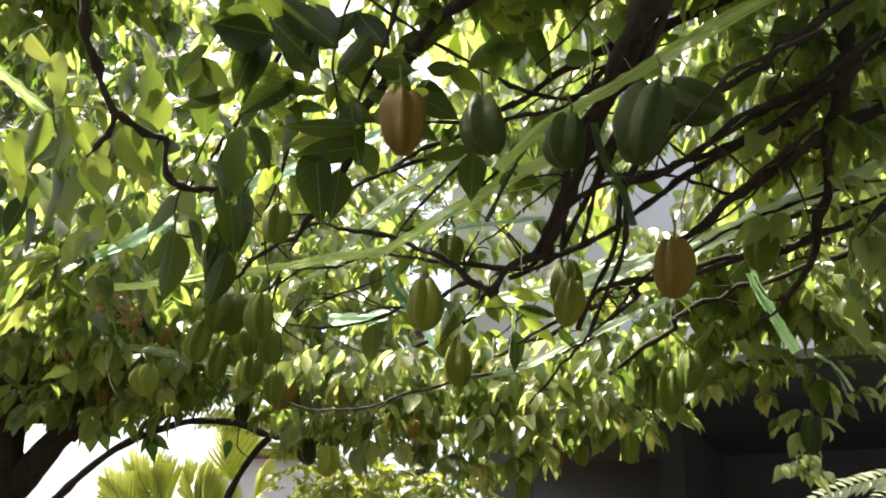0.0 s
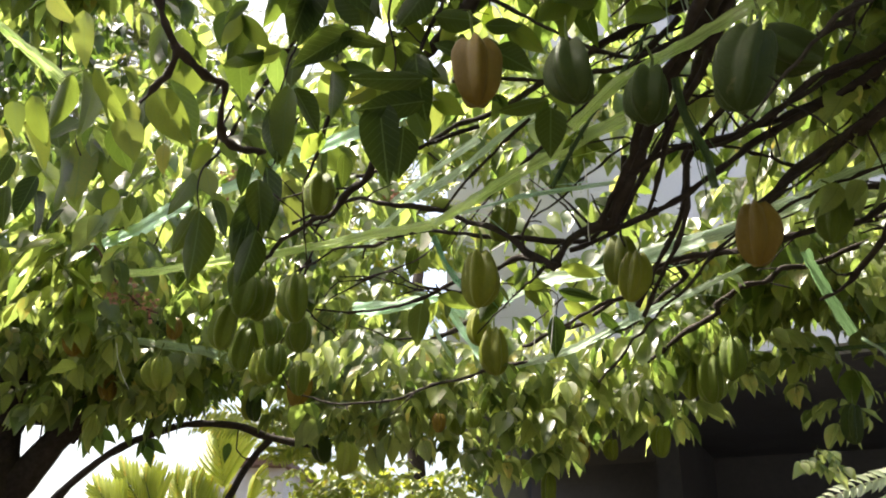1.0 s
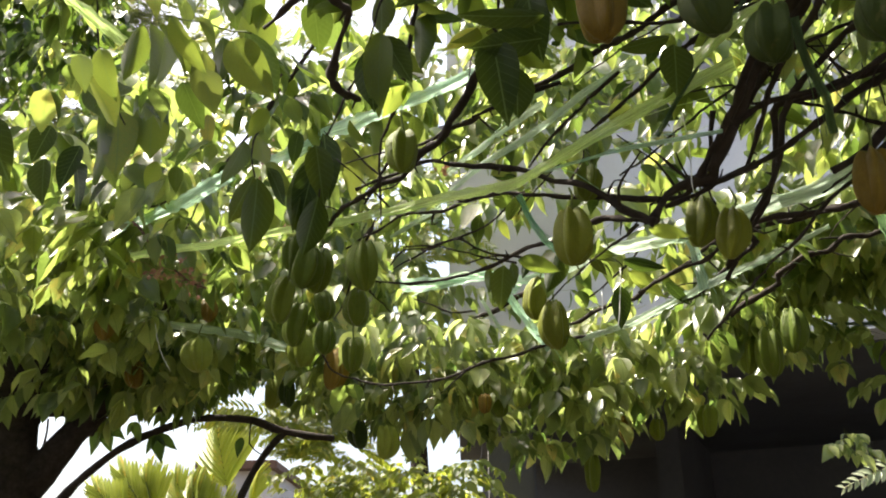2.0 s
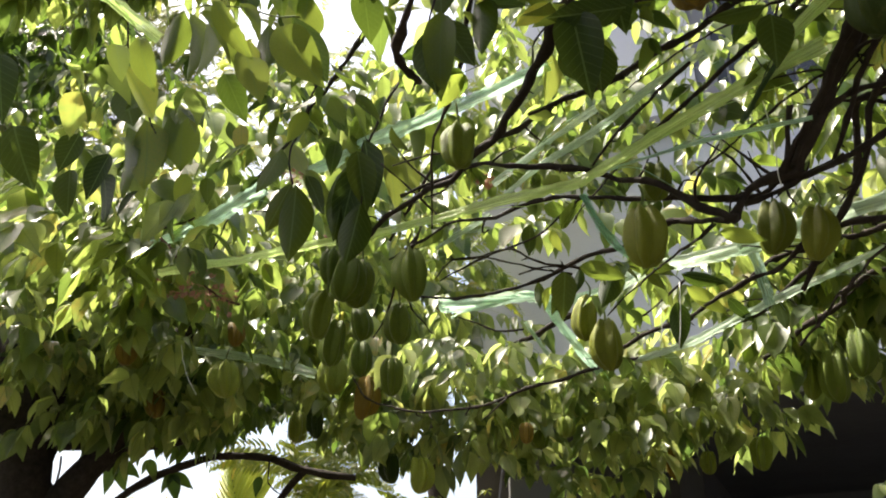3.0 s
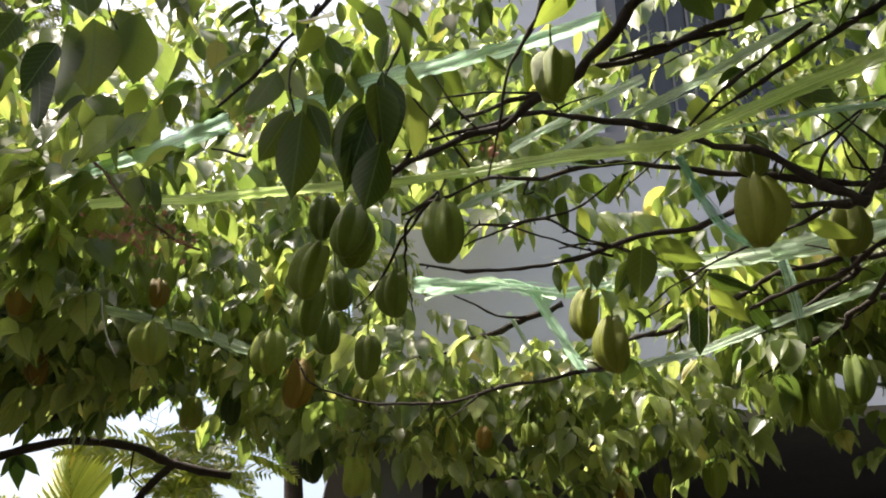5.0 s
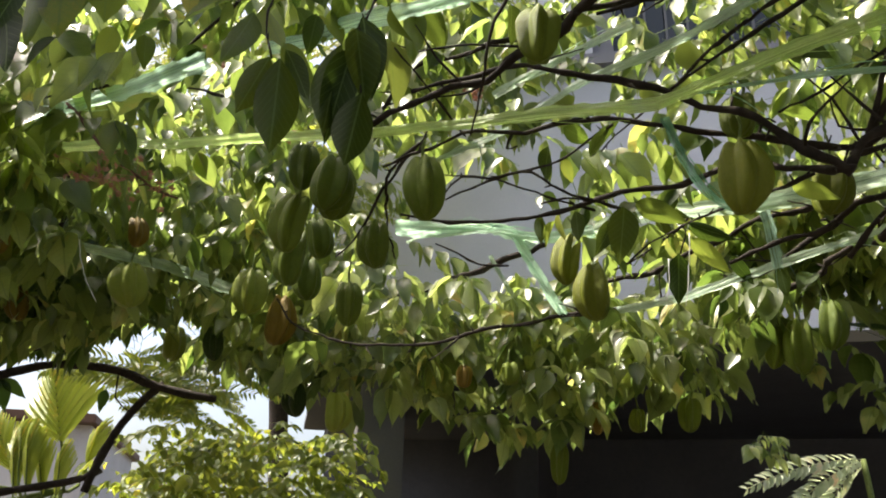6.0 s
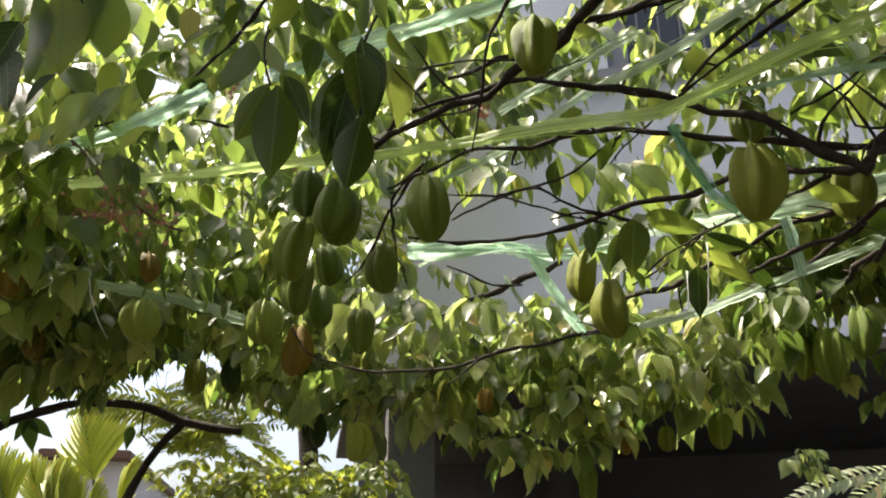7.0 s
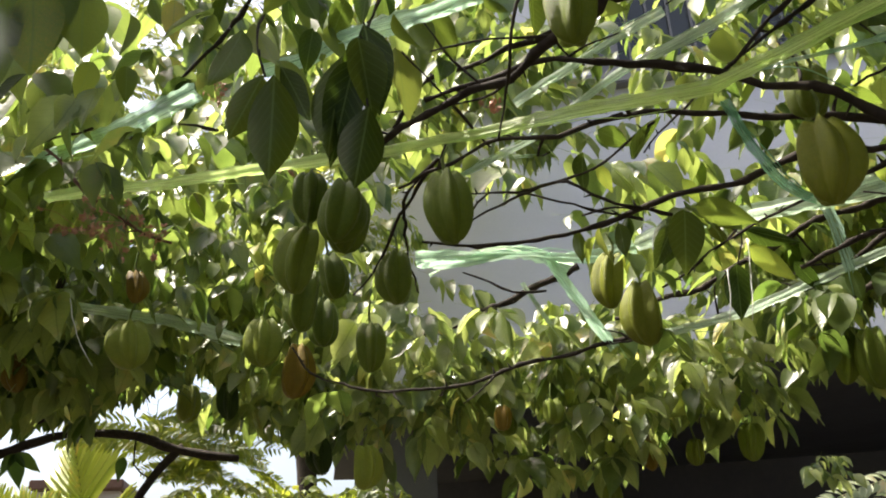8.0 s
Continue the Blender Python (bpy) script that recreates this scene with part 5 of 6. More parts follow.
fruit((-0.445, 2.345, 2.272), (-0.445, 2.345, 2.174), 0.84, "pale")
fruit((-0.264, 1.973, 2.136), (-0.264, 1.973, 2.058), 0.66, "green")
fruit((-0.380, 2.487, 2.266), (-0.388, 2.487, 2.148), 0.66, "ripe")
fruit((-0.655, 2.170, 2.203), (-0.645, 2.170, 2.118), 0.92, "pale", 20)
fruit((-0.960, 2.400, 2.339), (-0.946, 2.400, 2.260), 0.9, "turning")
fruit((-0.966, 2.600, 2.272), (-0.958, 2.600, 2.190), 0.7, "ripe")
fruit((-0.684, 3.107, 2.345), (-0.684, 3.107, 2.238), 0.72, "pale")
fruit((-0.243, 2.500, 2.058), (-0.242, 2.500, 1.968), 0.8, "pale", 15)
fruit((-0.329, 2.640, 2.100), (-0.324, 2.640, 2.020), 0.8, "dark")
fruit((0.099, 2.300, 2.102), (0.100, 2.300, 2.053), 1.0, "green")
fruit((0.015, 2.350, 2.102), (0.014, 2.350, 2.052), 0.8, "ripe")
fruit((-0.117, 1.360, 2.262), (-0.119, 1.360, 2.192), 0.8, "green", 18)
fruit((0.121, 1.042, 2.272), (0.125, 1.042, 2.178), 0.72, "ripe", 5)
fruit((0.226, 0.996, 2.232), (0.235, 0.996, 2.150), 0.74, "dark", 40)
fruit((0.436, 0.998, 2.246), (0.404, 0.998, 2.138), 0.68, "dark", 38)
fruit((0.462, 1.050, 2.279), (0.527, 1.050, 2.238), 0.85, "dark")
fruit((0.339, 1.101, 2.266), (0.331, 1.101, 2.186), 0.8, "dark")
fruit((0.491, 1.240, 2.147), (0.483, 1.240, 2.055), 0.7, "ripe", 12)
fruit((0.671, 1.420, 2.246), (0.662, 1.420, 2.163), 0.75, "green")
fruit((0.671, 2.030, 2.203), (0.663, 2.030, 2.102), 0.62, "green", 20)
fruit((0.635, 2.080, 2.177), (0.631, 2.080, 2.063), 0.6, "green")
fruit((0.603, 2.120, 2.170), (0.593, 2.120, 2.081), 0.55, "green")
fruit((0.602, 2.500, 2.099), (0.593, 2.500, 2.015), 0.75, "green")
fruit((0.467, 2.500, 2.065), (0.464, 2.500, 2.007), 0.8, "turning")
fruit((0.307, 2.600, 1.992), (0.302, 2.600, 1.892), 0.5, "green")
fruit((0.402, 2.600, 2.097), (0.404, 2.600, 2.014), 0.5, "ripe")
fruit((0.058, 2.500, 2.132), (0.059, 2.500, 2.073), 0.9, "green")
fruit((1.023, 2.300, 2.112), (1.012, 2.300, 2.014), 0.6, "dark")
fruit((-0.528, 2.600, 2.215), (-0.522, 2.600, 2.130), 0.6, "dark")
fruit((-0.947, 2.300, 2.313), (-0.935, 2.300, 2.239), 0.85, "ripe")
fruit((-0.684, 2.300, 2.346), (-0.676, 2.300, 2.282), 0.75, "ripe")

# ---- plastic tape ----
def tape(pts, width, mat, label, seed=1, twist=0.5, face=None, cols=6):
    """A split plastic strip that runs through pts, folded along its length and a little twisted."""
    g = np.random.default_rng(seed)
    S = spline(pts, 0.012)
    n = len(S)
    S = S + np.stack([np.interp(np.arange(n), np.arange(0, n + 8, 8), g.normal(0, 0.0016, len(np.arange(0, n + 8, 8)))) for _ in range(3)], axis=1)
    T = np.gradient(S, axis=0)
    T /= np.linalg.norm(T, axis=1)[:, None]
    A = np.cross(T, np.array(face or CX))
    A /= np.linalg.norm(A, axis=1)[:, None]
    B = np.cross(T, A)
    knots = np.arange(0, n + 14, 14)
    tw = np.interp(np.arange(n), knots, g.normal(0, twist, len(knots)))
    wd = width * np.interp(np.arange(n), knots, g.uniform(0.75, 1.15, len(knots)))
    V, U = [], []
    run = np.concatenate([[0], np.cumsum(np.linalg.norm(np.diff(S, axis=0), axis=1))])
    for i in range(n):
        a, b = math.cos(tw[i]) * A[i] + math.sin(tw[i]) * B[i], -math.sin(tw[i]) * A[i] + math.cos(tw[i]) * B[i]
        for j in range(cols + 1):
            u = j / cols
            V.append(S[i] + a * ((u - 0.5) * wd[i] + (g.normal(0, 0.06) * wd[i] if j in (0, cols) else 0.0)) + b * wd[i] * (0.1 * math.sin(u * 9 + run[i] * 14) + 0.16 * (u - 0.5) ** 2 * 4 + 0.02 * g.normal()))
            U.append((u, run[i] * 4))
    F = [(i * (cols + 1) + j, i * (cols + 1) + j + 1, (i + 1) * (cols + 1) + j + 1, (i + 1) * (cols + 1) + j) for i in range(n - 1) for j in range(cols)]
    ob = mesh_object("plastic_tape", V, F, mat, None, "", U)
    for k in range(3):
        a = int(g.integers(0, max(1, n - 12)))
        b = min(n - 1, a + int(g.integers(8, 22)))
        mid, end = S[(a + b) // 2], S[b]
        off = g.normal(0, 0.006, 3)
        sv, sf, ss = tube_data([S[a] + A[a] * wd[a] * 0.4, mid + A[a] * wd[a] * g.uniform(-0.4, 0.5) + off * 0.6, end + off * 2 + np.array((0, 0, -0.012))], 0.0009, 0.0005, 0.01, 4, 0.1, 0.0008, g)
        mesh_object("strand", sv, sf, mat, ob)
    return tagged(ob, label, "plastic tape", "tapes tied through the branches")


tape([(-0.749, 1.950, 2.315), (-0.522, 1.850, 2.307), (-0.347, 1.750, 2.286), (-0.237, 1.680, 2.270), (-0.078, 1.540, 2.234), (0.000, 1.470, 2.218), (0.048, 1.430, 2.208)], 0.0165, TAPE_LIME, "lime green split plastic tape stretched between the branches", 1, 0.25)
tape([(0.048, 1.430, 2.206), (0.114, 1.380, 2.223), (0.176, 1.330, 2.240), (0.236, 1.280, 2.251), (0.322, 1.200, 2.258)], 0.0195, TAPE_LIME, "lime green plastic tape pulled tight towards the trunk", 2, 0.3)
tape([(-0.939, 2.200, 2.465), (-0.820, 2.100, 2.465), (-0.632, 1.980, 2.483), (-0.540, 1.920, 2.499)], 0.03, TAPE_MINT, "mint green plastic tape sagging behind the leaves", 3, 0.3)
tape([(-0.430, 1.820, 2.477), (-0.358, 1.800, 2.490), (-0.288, 1.770, 2.516), (-0.112, 1.680, 2.531), (0.037, 1.580, 2.535)], 0.026, TAPE_MINT, "mint green plastic tape passing above the hanging leaves", 4, 0.3)
tape([(-0.062, 1.600, 2.271), (-0.026, 1.560, 2.286), (0.012, 1.530, 2.303), (0.092, 1.460, 2.320), (0.163, 1.400, 2.349), (0.233, 1.360, 2.379)], 0.013, TAPE_PALE, "pale worn plastic tape drawn up through the limbs", 5, 0.3)
tape([(0.075, 1.420, 2.219), (0.169, 1.360, 2.215), (0.203, 1.330, 2.208), (0.238, 1.300, 2.198), (0.313, 1.250, 2.188)], 0.006, TAPE_MINT, "thin twisted strand of pale green tape", 6, 0.9)
tape([(-0.167, 1.720, 2.250), (-0.108, 1.680, 2.270), (-0.071, 1.660, 2.284)], 0.008, TAPE_PALE, "thin pale tape strand along a twig", 16, 0.6)
tape([(-0.177, 2.100, 2.291), (-0.095, 2.080, 2.293), (0.008, 2.060, 2.296), (0.113, 2.050, 2.289), (0.195, 2.030, 2.304)], 0.03, TAPE_MINT, "crumpled mint green tape lying across the twigs", 7, 0.8)
tape([(-0.154, 2.120, 2.277), (-0.037, 2.100, 2.322), (0.099, 2.080, 2.285)], 0.012, TAPE_PALE, "frayed pale strands of plastic tape", 17, 1.0)
tape([(0.046, 2.060, 2.296), (0.080, 2.060, 2.233), (0.122, 2.070, 2.173), (0.157, 2.080, 2.132)], 0.022, TAPE_MINT, "mint green tape end hanging from a twig", 8, 0.4)
tape([(0.010, 2.100, 2.255), (0.041, 2.100, 2.201), (0.056, 2.100, 2.179)], 0.01, TAPE_PALE, "short frayed pale tape end", 18, 0.6)
tape([(0.184, 2.000, 2.291), (0.240, 1.900, 2.280), (0.308, 1.850, 2.275), (0.398, 1.760, 2.264), (0.456, 1.700, 2.261), (0.529, 1.640, 2.269)], 0.024, TAPE_PALE, "broad pale green tape stretched behind the fruit", 9, 0.35)
tape([(0.378, 1.780, 2.271), (0.487, 1.720, 2.292), (0.615, 1.660, 2.305), (0.784, 1.580, 2.360), (0.929, 1.500, 2.398), (1.071, 1.420, 2.429)], 0.03, TAPE_PALE, "broad pale green tape with split fibres under the limbs", 10, 0.3)
tape([(0.739, 1.700, 2.319), (0.856, 1.650, 2.344), (0.965, 1.600, 2.374), (1.081, 1.550, 2.400)], 0.024, TAPE_LIME, "lime green tape running beside a second one", 19, 0.3)
tape([(0.199, 2.050, 2.143), (0.267, 1.980, 2.144), (0.323, 1.920, 2.147), (0.422, 1.830, 2.177), (0.543, 1.750, 2.213), (0.625, 1.680, 2.239)], 0.014, TAPE_PALE, "pale green tape running along the lower limb", 11, 0.35)
tape([(0.052, 1.420, 2.184), (0.071, 1.420, 2.135), (0.104, 1.430, 2.098), (0.140, 1.440, 2.086)], 0.011, TAPE_TEAL, "teal green twisted tape end hanging from a knot", 12, 0.6)
tape([(0.408, 1.800, 2.274), (0.420, 1.800, 2.219), (0.430, 1.800, 2.166)], 0.02, TAPE_CLEAR, "thin half-clear grey-green tape end hanging from a limb", 13, 0.3)
tape([(0.242, 1.150, 2.213), (0.304, 1.130, 2.266), (0.358, 1.120, 2.295), (0.418, 1.100, 2.321), (0.485, 1.080, 2.356), (0.579, 1.050, 2.403), (0.675, 1.000, 2.436)], 0.019, TAPE_LIME, "broad lime green tape pulled through the upper twigs", 14, 0.25)
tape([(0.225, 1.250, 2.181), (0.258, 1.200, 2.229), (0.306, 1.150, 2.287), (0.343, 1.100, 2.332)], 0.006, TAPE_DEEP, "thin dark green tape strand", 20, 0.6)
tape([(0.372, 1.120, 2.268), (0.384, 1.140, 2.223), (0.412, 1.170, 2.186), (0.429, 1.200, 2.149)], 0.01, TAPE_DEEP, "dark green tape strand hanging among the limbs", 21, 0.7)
tape([(0.354, 1.100, 2.425), (0.384, 1.100, 2.401), (0.407, 1.120, 2.353)], 0.005, TAPE_PALE, "thin curled pale tape strand", 22, 0.9)
tape([(-0.745, 1.400, 2.616), (-0.688, 1.400, 2.560), (-0.588, 1.420, 2.476)], 0.02, TAPE_LIME, "lime green tape end tied in the upper leaves", 15, 0.3)
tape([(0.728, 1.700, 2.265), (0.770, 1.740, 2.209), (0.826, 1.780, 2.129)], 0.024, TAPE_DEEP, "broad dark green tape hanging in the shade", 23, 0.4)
tape([(0.938, 2.000, 2.190), (0.982, 2.000, 2.158), (1.011, 2.000, 2.107)], 0.01, TAPE_PALE, "pale curled tape end above the fringe", 24, 0.7)
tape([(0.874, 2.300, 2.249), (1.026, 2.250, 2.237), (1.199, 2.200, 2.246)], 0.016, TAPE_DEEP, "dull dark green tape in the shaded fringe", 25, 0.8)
tape([(-0.866, 2.400, 2.319), (-0.723, 2.400, 2.299), (-0.605, 2.380, 2.273), (-0.488, 2.350, 2.228)], 0.02, TAPE_PALE, "pale tape strip behind the shaded leaves", 26, 0.4)
tape([(-0.069, 2.150, 2.329), (0.027, 2.120, 2.328), (0.095, 2.100, 2.287)], 0.04, TAPE_MINT, "crumpled mint green sheet of tape", 27, 0.9)
tape([(-0.059, 1.800, 2.424), (0.024, 1.720, 2.453), (0.124, 1.650, 2.489)], 0.016, TAPE_PALE, "pale tape strip in the bright leaves", 28, 0.4)


def thread(pts, seed):
    V, F, S = tube_data(pts, 0.0009, 0.0007, 0.015, 5, 0.05, 0.0006, np.random.default_rng(seed))
    return tagged(mesh_object("thread", V, F, CORD), "thin pale thread hanging from a twig", "thread", "hanging threads")


thread([(0.275, 1.300, 2.281), (0.280, 1.300, 2.194), (0.278, 1.300, 2.119)], 1)
thread([(0.230, 1.800, 2.163), (0.229, 1.800, 2.125), (0.220, 1.800, 2.088)], 2)
thread([(-0.734, 2.100, 2.215), (-0.715, 2.100, 2.154), (-0.687, 2.100, 2.104)], 3)
thread([(0.269, 1.800, 2.212), (0.265, 1.800, 2.159), (0.253, 1.800, 2.086)], 4)

# ---- blossom ----
def blossom(at, spread, n, seed):
    """A loose spray of tiny pink flowers on thread-like stalks."""
    g = np.random.default_rng(seed)
    ob = thing("blossom_spray", at, "small pink star fruit blossoms on a thin twig", "blossom", "blossom sprays")
    for k in range(n):
        c = g.normal(0, 0.55, 3) * spread
        sv, sf, ss = tube_data([(0, 0, 0), c * 0.6 + g.normal(0, 0.004, 3), c], 0.0005, 0.0004, 0.01, 4, 0.05, 0, g)
        mesh_object("stalk", sv, sf, PINK, ob)
        pv, pf = [], []
        ax = Vector(g.normal(0, 1, 3)).normalized()
        m = ax.to_track_quat("Z", "Y").to_matrix()
        for i in range(5):
            a = 2 * math.pi * i / 5
            for q in ((0.001, -0.001, 0), (0.004, -0.0024, 0.002), (0.0068, 0, 0.0036), (0.004, 0.0024, 0.002), (0.001, 0.001, 0)):
                v = m @ (Matrix.Rotation(a, 3, "Z") @ Vector(q))
                pv.append(tuple(Vector(c) + v))
            pf.append(tuple(range(5 * i, 5 * i + 5)))
        mesh_object("flower", pv, pf, PINK, ob)
    return ob


blossom((-0.694, 2.000, 2.328), (0.05, 0.03, 0.03), 10, 1)
blossom((-0.669, 2.050, 2.311), (0.04, 0.03, 0.02), 8, 2)
blossom((-0.570, 2.300, 2.760), (0.03, 0.04, 0.06), 18, 3)
blossom((-0.066, 1.900, 2.490), (0.012, 0.015, 0.015), 9, 4)
blossom((-0.736, 2.100, 2.336), (0.06, 0.04, 0.03), 14, 5)
blossom((-0.683, 2.050, 2.318), (0.05, 0.03, 0.03), 14, 6)
blossom((-0.610, 1.870, 2.242), (0.04, 0.03, 0.02), 9, 8)
blossom((-0.660, 1.895, 2.285), (0.035, 0.03, 0.025), 8, 9)
blossom((-0.560, 1.850, 2.215), (0.03, 0.03, 0.015), 7, 10)
blossom((-0.408, 2.000, 2.411), (0.03, 0.03, 0.015), 8, 7)

# ---- neighbouring tree on the left ----
near = thing("garden_tree", (-1.55, 2.95, 0.0), "dark garden tree with a low arching branch", "tree")


def other(name, pts, r0, r1, seed, seg=8, step=0.05):
    k = 1.0 if name == "trunk" else 0.62
    ob = limb(name, pts, k * r0, k * r1, None, BARK, seed, 0.1, 0.002, step, seg)
    hold(near, ob)


TX, TY, TZ = (-1.478, 2.950, 2.095)
other("trunk", [(TX - 0.05, TY, -0.05), (TX, TY, 1.2), (TX, TY, TZ), (TX - 0.22, TY, TZ + 0.45), (TX - 0.75, TY + 0.1, TZ + 1.1), (TX - 1.5, TY + 0.2, TZ + 2.0)], 0.13, 0.05, 201, 14)
other("limb", [(-1.404, 2.970, 1.968), (-1.300, 3.000, 2.140), (-1.200, 2.980, 2.270), (-1.110, 2.920, 2.370), (-1.030, 2.880, 2.480), (-0.970, 2.850, 2.680)], 0.085, 0.055, 202, 10)
other("limb", [(-1.285, 3.050, 2.162), (-1.178, 3.100, 2.367), (-1.125, 3.150, 2.575), (-1.119, 3.200, 2.848)], 0.05, 0.02, 212)
other("limb", [(TX, TY, TZ + 0.1), (-1.409, 2.950, 2.411), (-1.302, 3.000, 2.595), (-1.278, 3.050, 2.814)], 0.06, 0.02, 213)
other("limb", [(-1.458, 2.970, 2.210), (-1.277, 3.050, 2.228), (-1.074, 3.100, 2.254), (-0.935, 3.200, 2.349)], 0.03, 0.02, 203)
other("limb", [(TX, TY, 1.2), (-1.894, 3.900, 1.851), (-1.860, 4.150, 2.074), (-1.614, 4.130, 2.292), (-1.380, 4.130, 2.397), (-1.217, 4.130, 2.428), (-1.022, 4.130, 2.414), (-0.852, 4.130, 2.362), (-0.625, 4.100, 2.325)], 0.036, 0.026, 204)
other("limb", [(-1.421, 4.100, 1.915), (-1.198, 4.100, 1.969), (-1.064, 4.100, 2.002), (-1.013, 4.100, 2.036)], 0.026, 0.022, 214)
other("limb", [(-0.834, 4.130, 2.381), (-0.938, 4.120, 2.265), (-1.017, 4.100, 2.091), (-1.058, 4.100, 1.948)], 0.026, 0.028, 205)
other("twig", [(-1.010, 4.130, 2.433), (-1.001, 4.100, 2.308), (-0.941, 4.100, 2.256)], 0.006, 0.004, 206)
other("twig", [(-1.246, 4.130, 2.431), (-1.204, 4.100, 2.507), (-1.133, 4.100, 2.604)], 0.01, 0.006, 207)
other("twig", [(-1.936, 4.100, 2.297), (-1.930, 4.100, 2.378), (-1.935, 4.100, 2.432)], 0.01, 0.006, 208)
# The last two regions are unseen, added to block sun and left sky.
L = Leaves(31)
for c, r, n, size in (((-0.951, 2.850, 2.366), (0.276, 0.250, 0.087), 46, 0.092), ((-1.366, 4.100, 2.568), (0.506, 0.200, 0.062), 24, 0.1), ((-1.662, 4.050, 2.771), (0.530, 0.350, 0.209), 50, 0.1), ((-1.235, 4.100, 2.652), (0.356, 0.300, 0.122), 30, 0.1), ((-1.488, 3.200, 2.564), (0.401, 0.300, 0.215), 115, 0.095), ((-1.421, 3.150, 2.497), (0.422, 0.250, 0.144), 90, 0.095),
                      ((-1.973, 4.200, 2.813), (0.538, 0.400, 0.224), 60, 0.1), ((-0.624, 4.250, 2.677), (0.272, 0.350, 0.174), 20, 0.09), ((-1.45, 3.5, 2.72), (0.62, 0.35, 0.3), 130, 0.095), ((-0.95, 3.3, 2.5), (0.35, 0.3, 0.2), 60, 0.09), ((-2.35, 4.6, 3.5), (0.55, 0.35, 0.4), 120, 0.1), ((-2.15, 4.4, 3.0), (0.5, 0.35, 0.35), 150, 0.1), ((-1.6, 4.4, 3.2), (0.4, 0.35, 0.35), 80, 0.1),
                      ((-2.25, 3.65, 4.3), (0.75, 0.45, 0.2), 200, 0.11), ((-2.0, 2.5, 2.6), (0.28, 0.6, 0.45), 150, 0.11)):
    L.fill(c, r, n, size, pairs=(2, 3))
for b, tips in (((-1.431, 4.120, 2.354), ((-1.471, 4.100, 2.271), (-1.393, 4.100, 2.230), (-1.333, 4.120, 2.294))), ((-1.676, 4.100, 2.402), ((-1.726, 4.100, 2.265), (-1.625, 4.100, 2.274), (-1.568, 4.100, 2.341))),
                ((-1.533, 4.100, 2.414), ((-1.500, 4.100, 2.315), (-1.569, 4.100, 2.349))), ((-1.044, 4.120, 2.339), ((-1.055, 4.100, 2.248), (-1.008, 4.100, 2.260))), ((-0.874, 4.120, 2.344), ((-0.815, 4.100, 2.206), (-0.870, 4.100, 2.218)))):
    for q in tips:
        d = np.array(q) - np.array(b)
        L.add(np.array(b), d, (0.1, -0.9, 0.3), float(np.linalg.norm(d)), 0.45 * float(np.linalg.norm(d)))
hold(near, L.build("crown", LEAF_DARK))

# ---- palms ----
def palm_leaf(L, base, way, length, n, size, arch=0.5, width=0.12, up=0.35, splay=1.0, face=(0, -0.7, 0.5)):
    """A feather leaf: a bending rib with long narrow leaflets on both sides."""
    r = L.rng
    way = np.array(way, float)
    way /= np.linalg.norm(way)
    p = np.array(base, float)
    pts = [p.copy()]
    for i in range(n):
        way = way + np.array((0, 0, -arch / n))
        way /= np.linalg.norm(way)
        p = p + way * length / n
        pts.append(p.copy())
        side = np.cross(way, (0.2, -0.9, 0.3))
        side /= np.linalg.norm(side) + 1e-6
        k = math.sin(math.pi * (0.12 + 0.85 * i / n))
        for sgn in (-1, 1):
            d = side * sgn * splay + way * 0.9 + np.array((0, 0, up)) + r.normal(0, 0.06, 3)
            ln = size * (0.35 + 0.65 * k) * r.uniform(0.9, 1.1)
            L.add(p, d, np.array(face) + r.normal(0, 0.2, 3) + side * sgn * 0.3, ln, ln * width)
    L.stalks.append((pts, length * 0.35))


def palm_blade(base, tip, spread, seed, n=10):
    """A broad pleated frond: a stalk with fused, folded blades that split at their ragged ends."""
    g = np.random.default_rng(seed)
    b, t = np.array(base, float), np.array(tip, float)
    way = (t - b) / np.linalg.norm(t - b)
    L = float(np.linalg.norm(t - b))
    nrm = np.array((-0.45, -0.75, 0.5))
    nrm -= way * (nrm @ way)
    nrm /= np.linalg.norm(nrm)
    side = np.cross(way, nrm)
    V, F, U = [], [], []
    for sgn in (-1, 1):
        for k in range(n):
            s0 = 0.3 + 0.5 * k / n
            ang = radians(spread * (1 - 0.75 * k / n))
            d = way * math.cos(ang) + side * sgn * math.sin(ang)
            w = np.cross(nrm, d)
            p = b + way * L * s0
            ln = L * (0.5 - 0.27 * k / n) * g.uniform(0.88, 1.06)
            hw = 0.5 * L * 0.62 / n * max(0.55, math.sin(ang) * 1.9)
            n0 = len(V)
            for r, f in ((0.0, 0.6), (0.35, 1.0), (0.7, 1.0), (0.9, 0.7), (1.0, 0.1)):
                q = p + d * ln * r - nrm * 0.12 * L * r * r
                for c in (-1, 0, 1):
                    V.append(q + w * hw * f * c + nrm * (hw * 0.9 if c == 0 else 0.0))
                    U.append((0.5 + 0.5 * c, r))
            for r in range(4):
                a = n0 + 3 * r
                F += [(a, a + 1, a + 4, a + 3), (a + 1, a + 2, a + 5, a + 4)]
    return np.array(V), F, np.array(U)


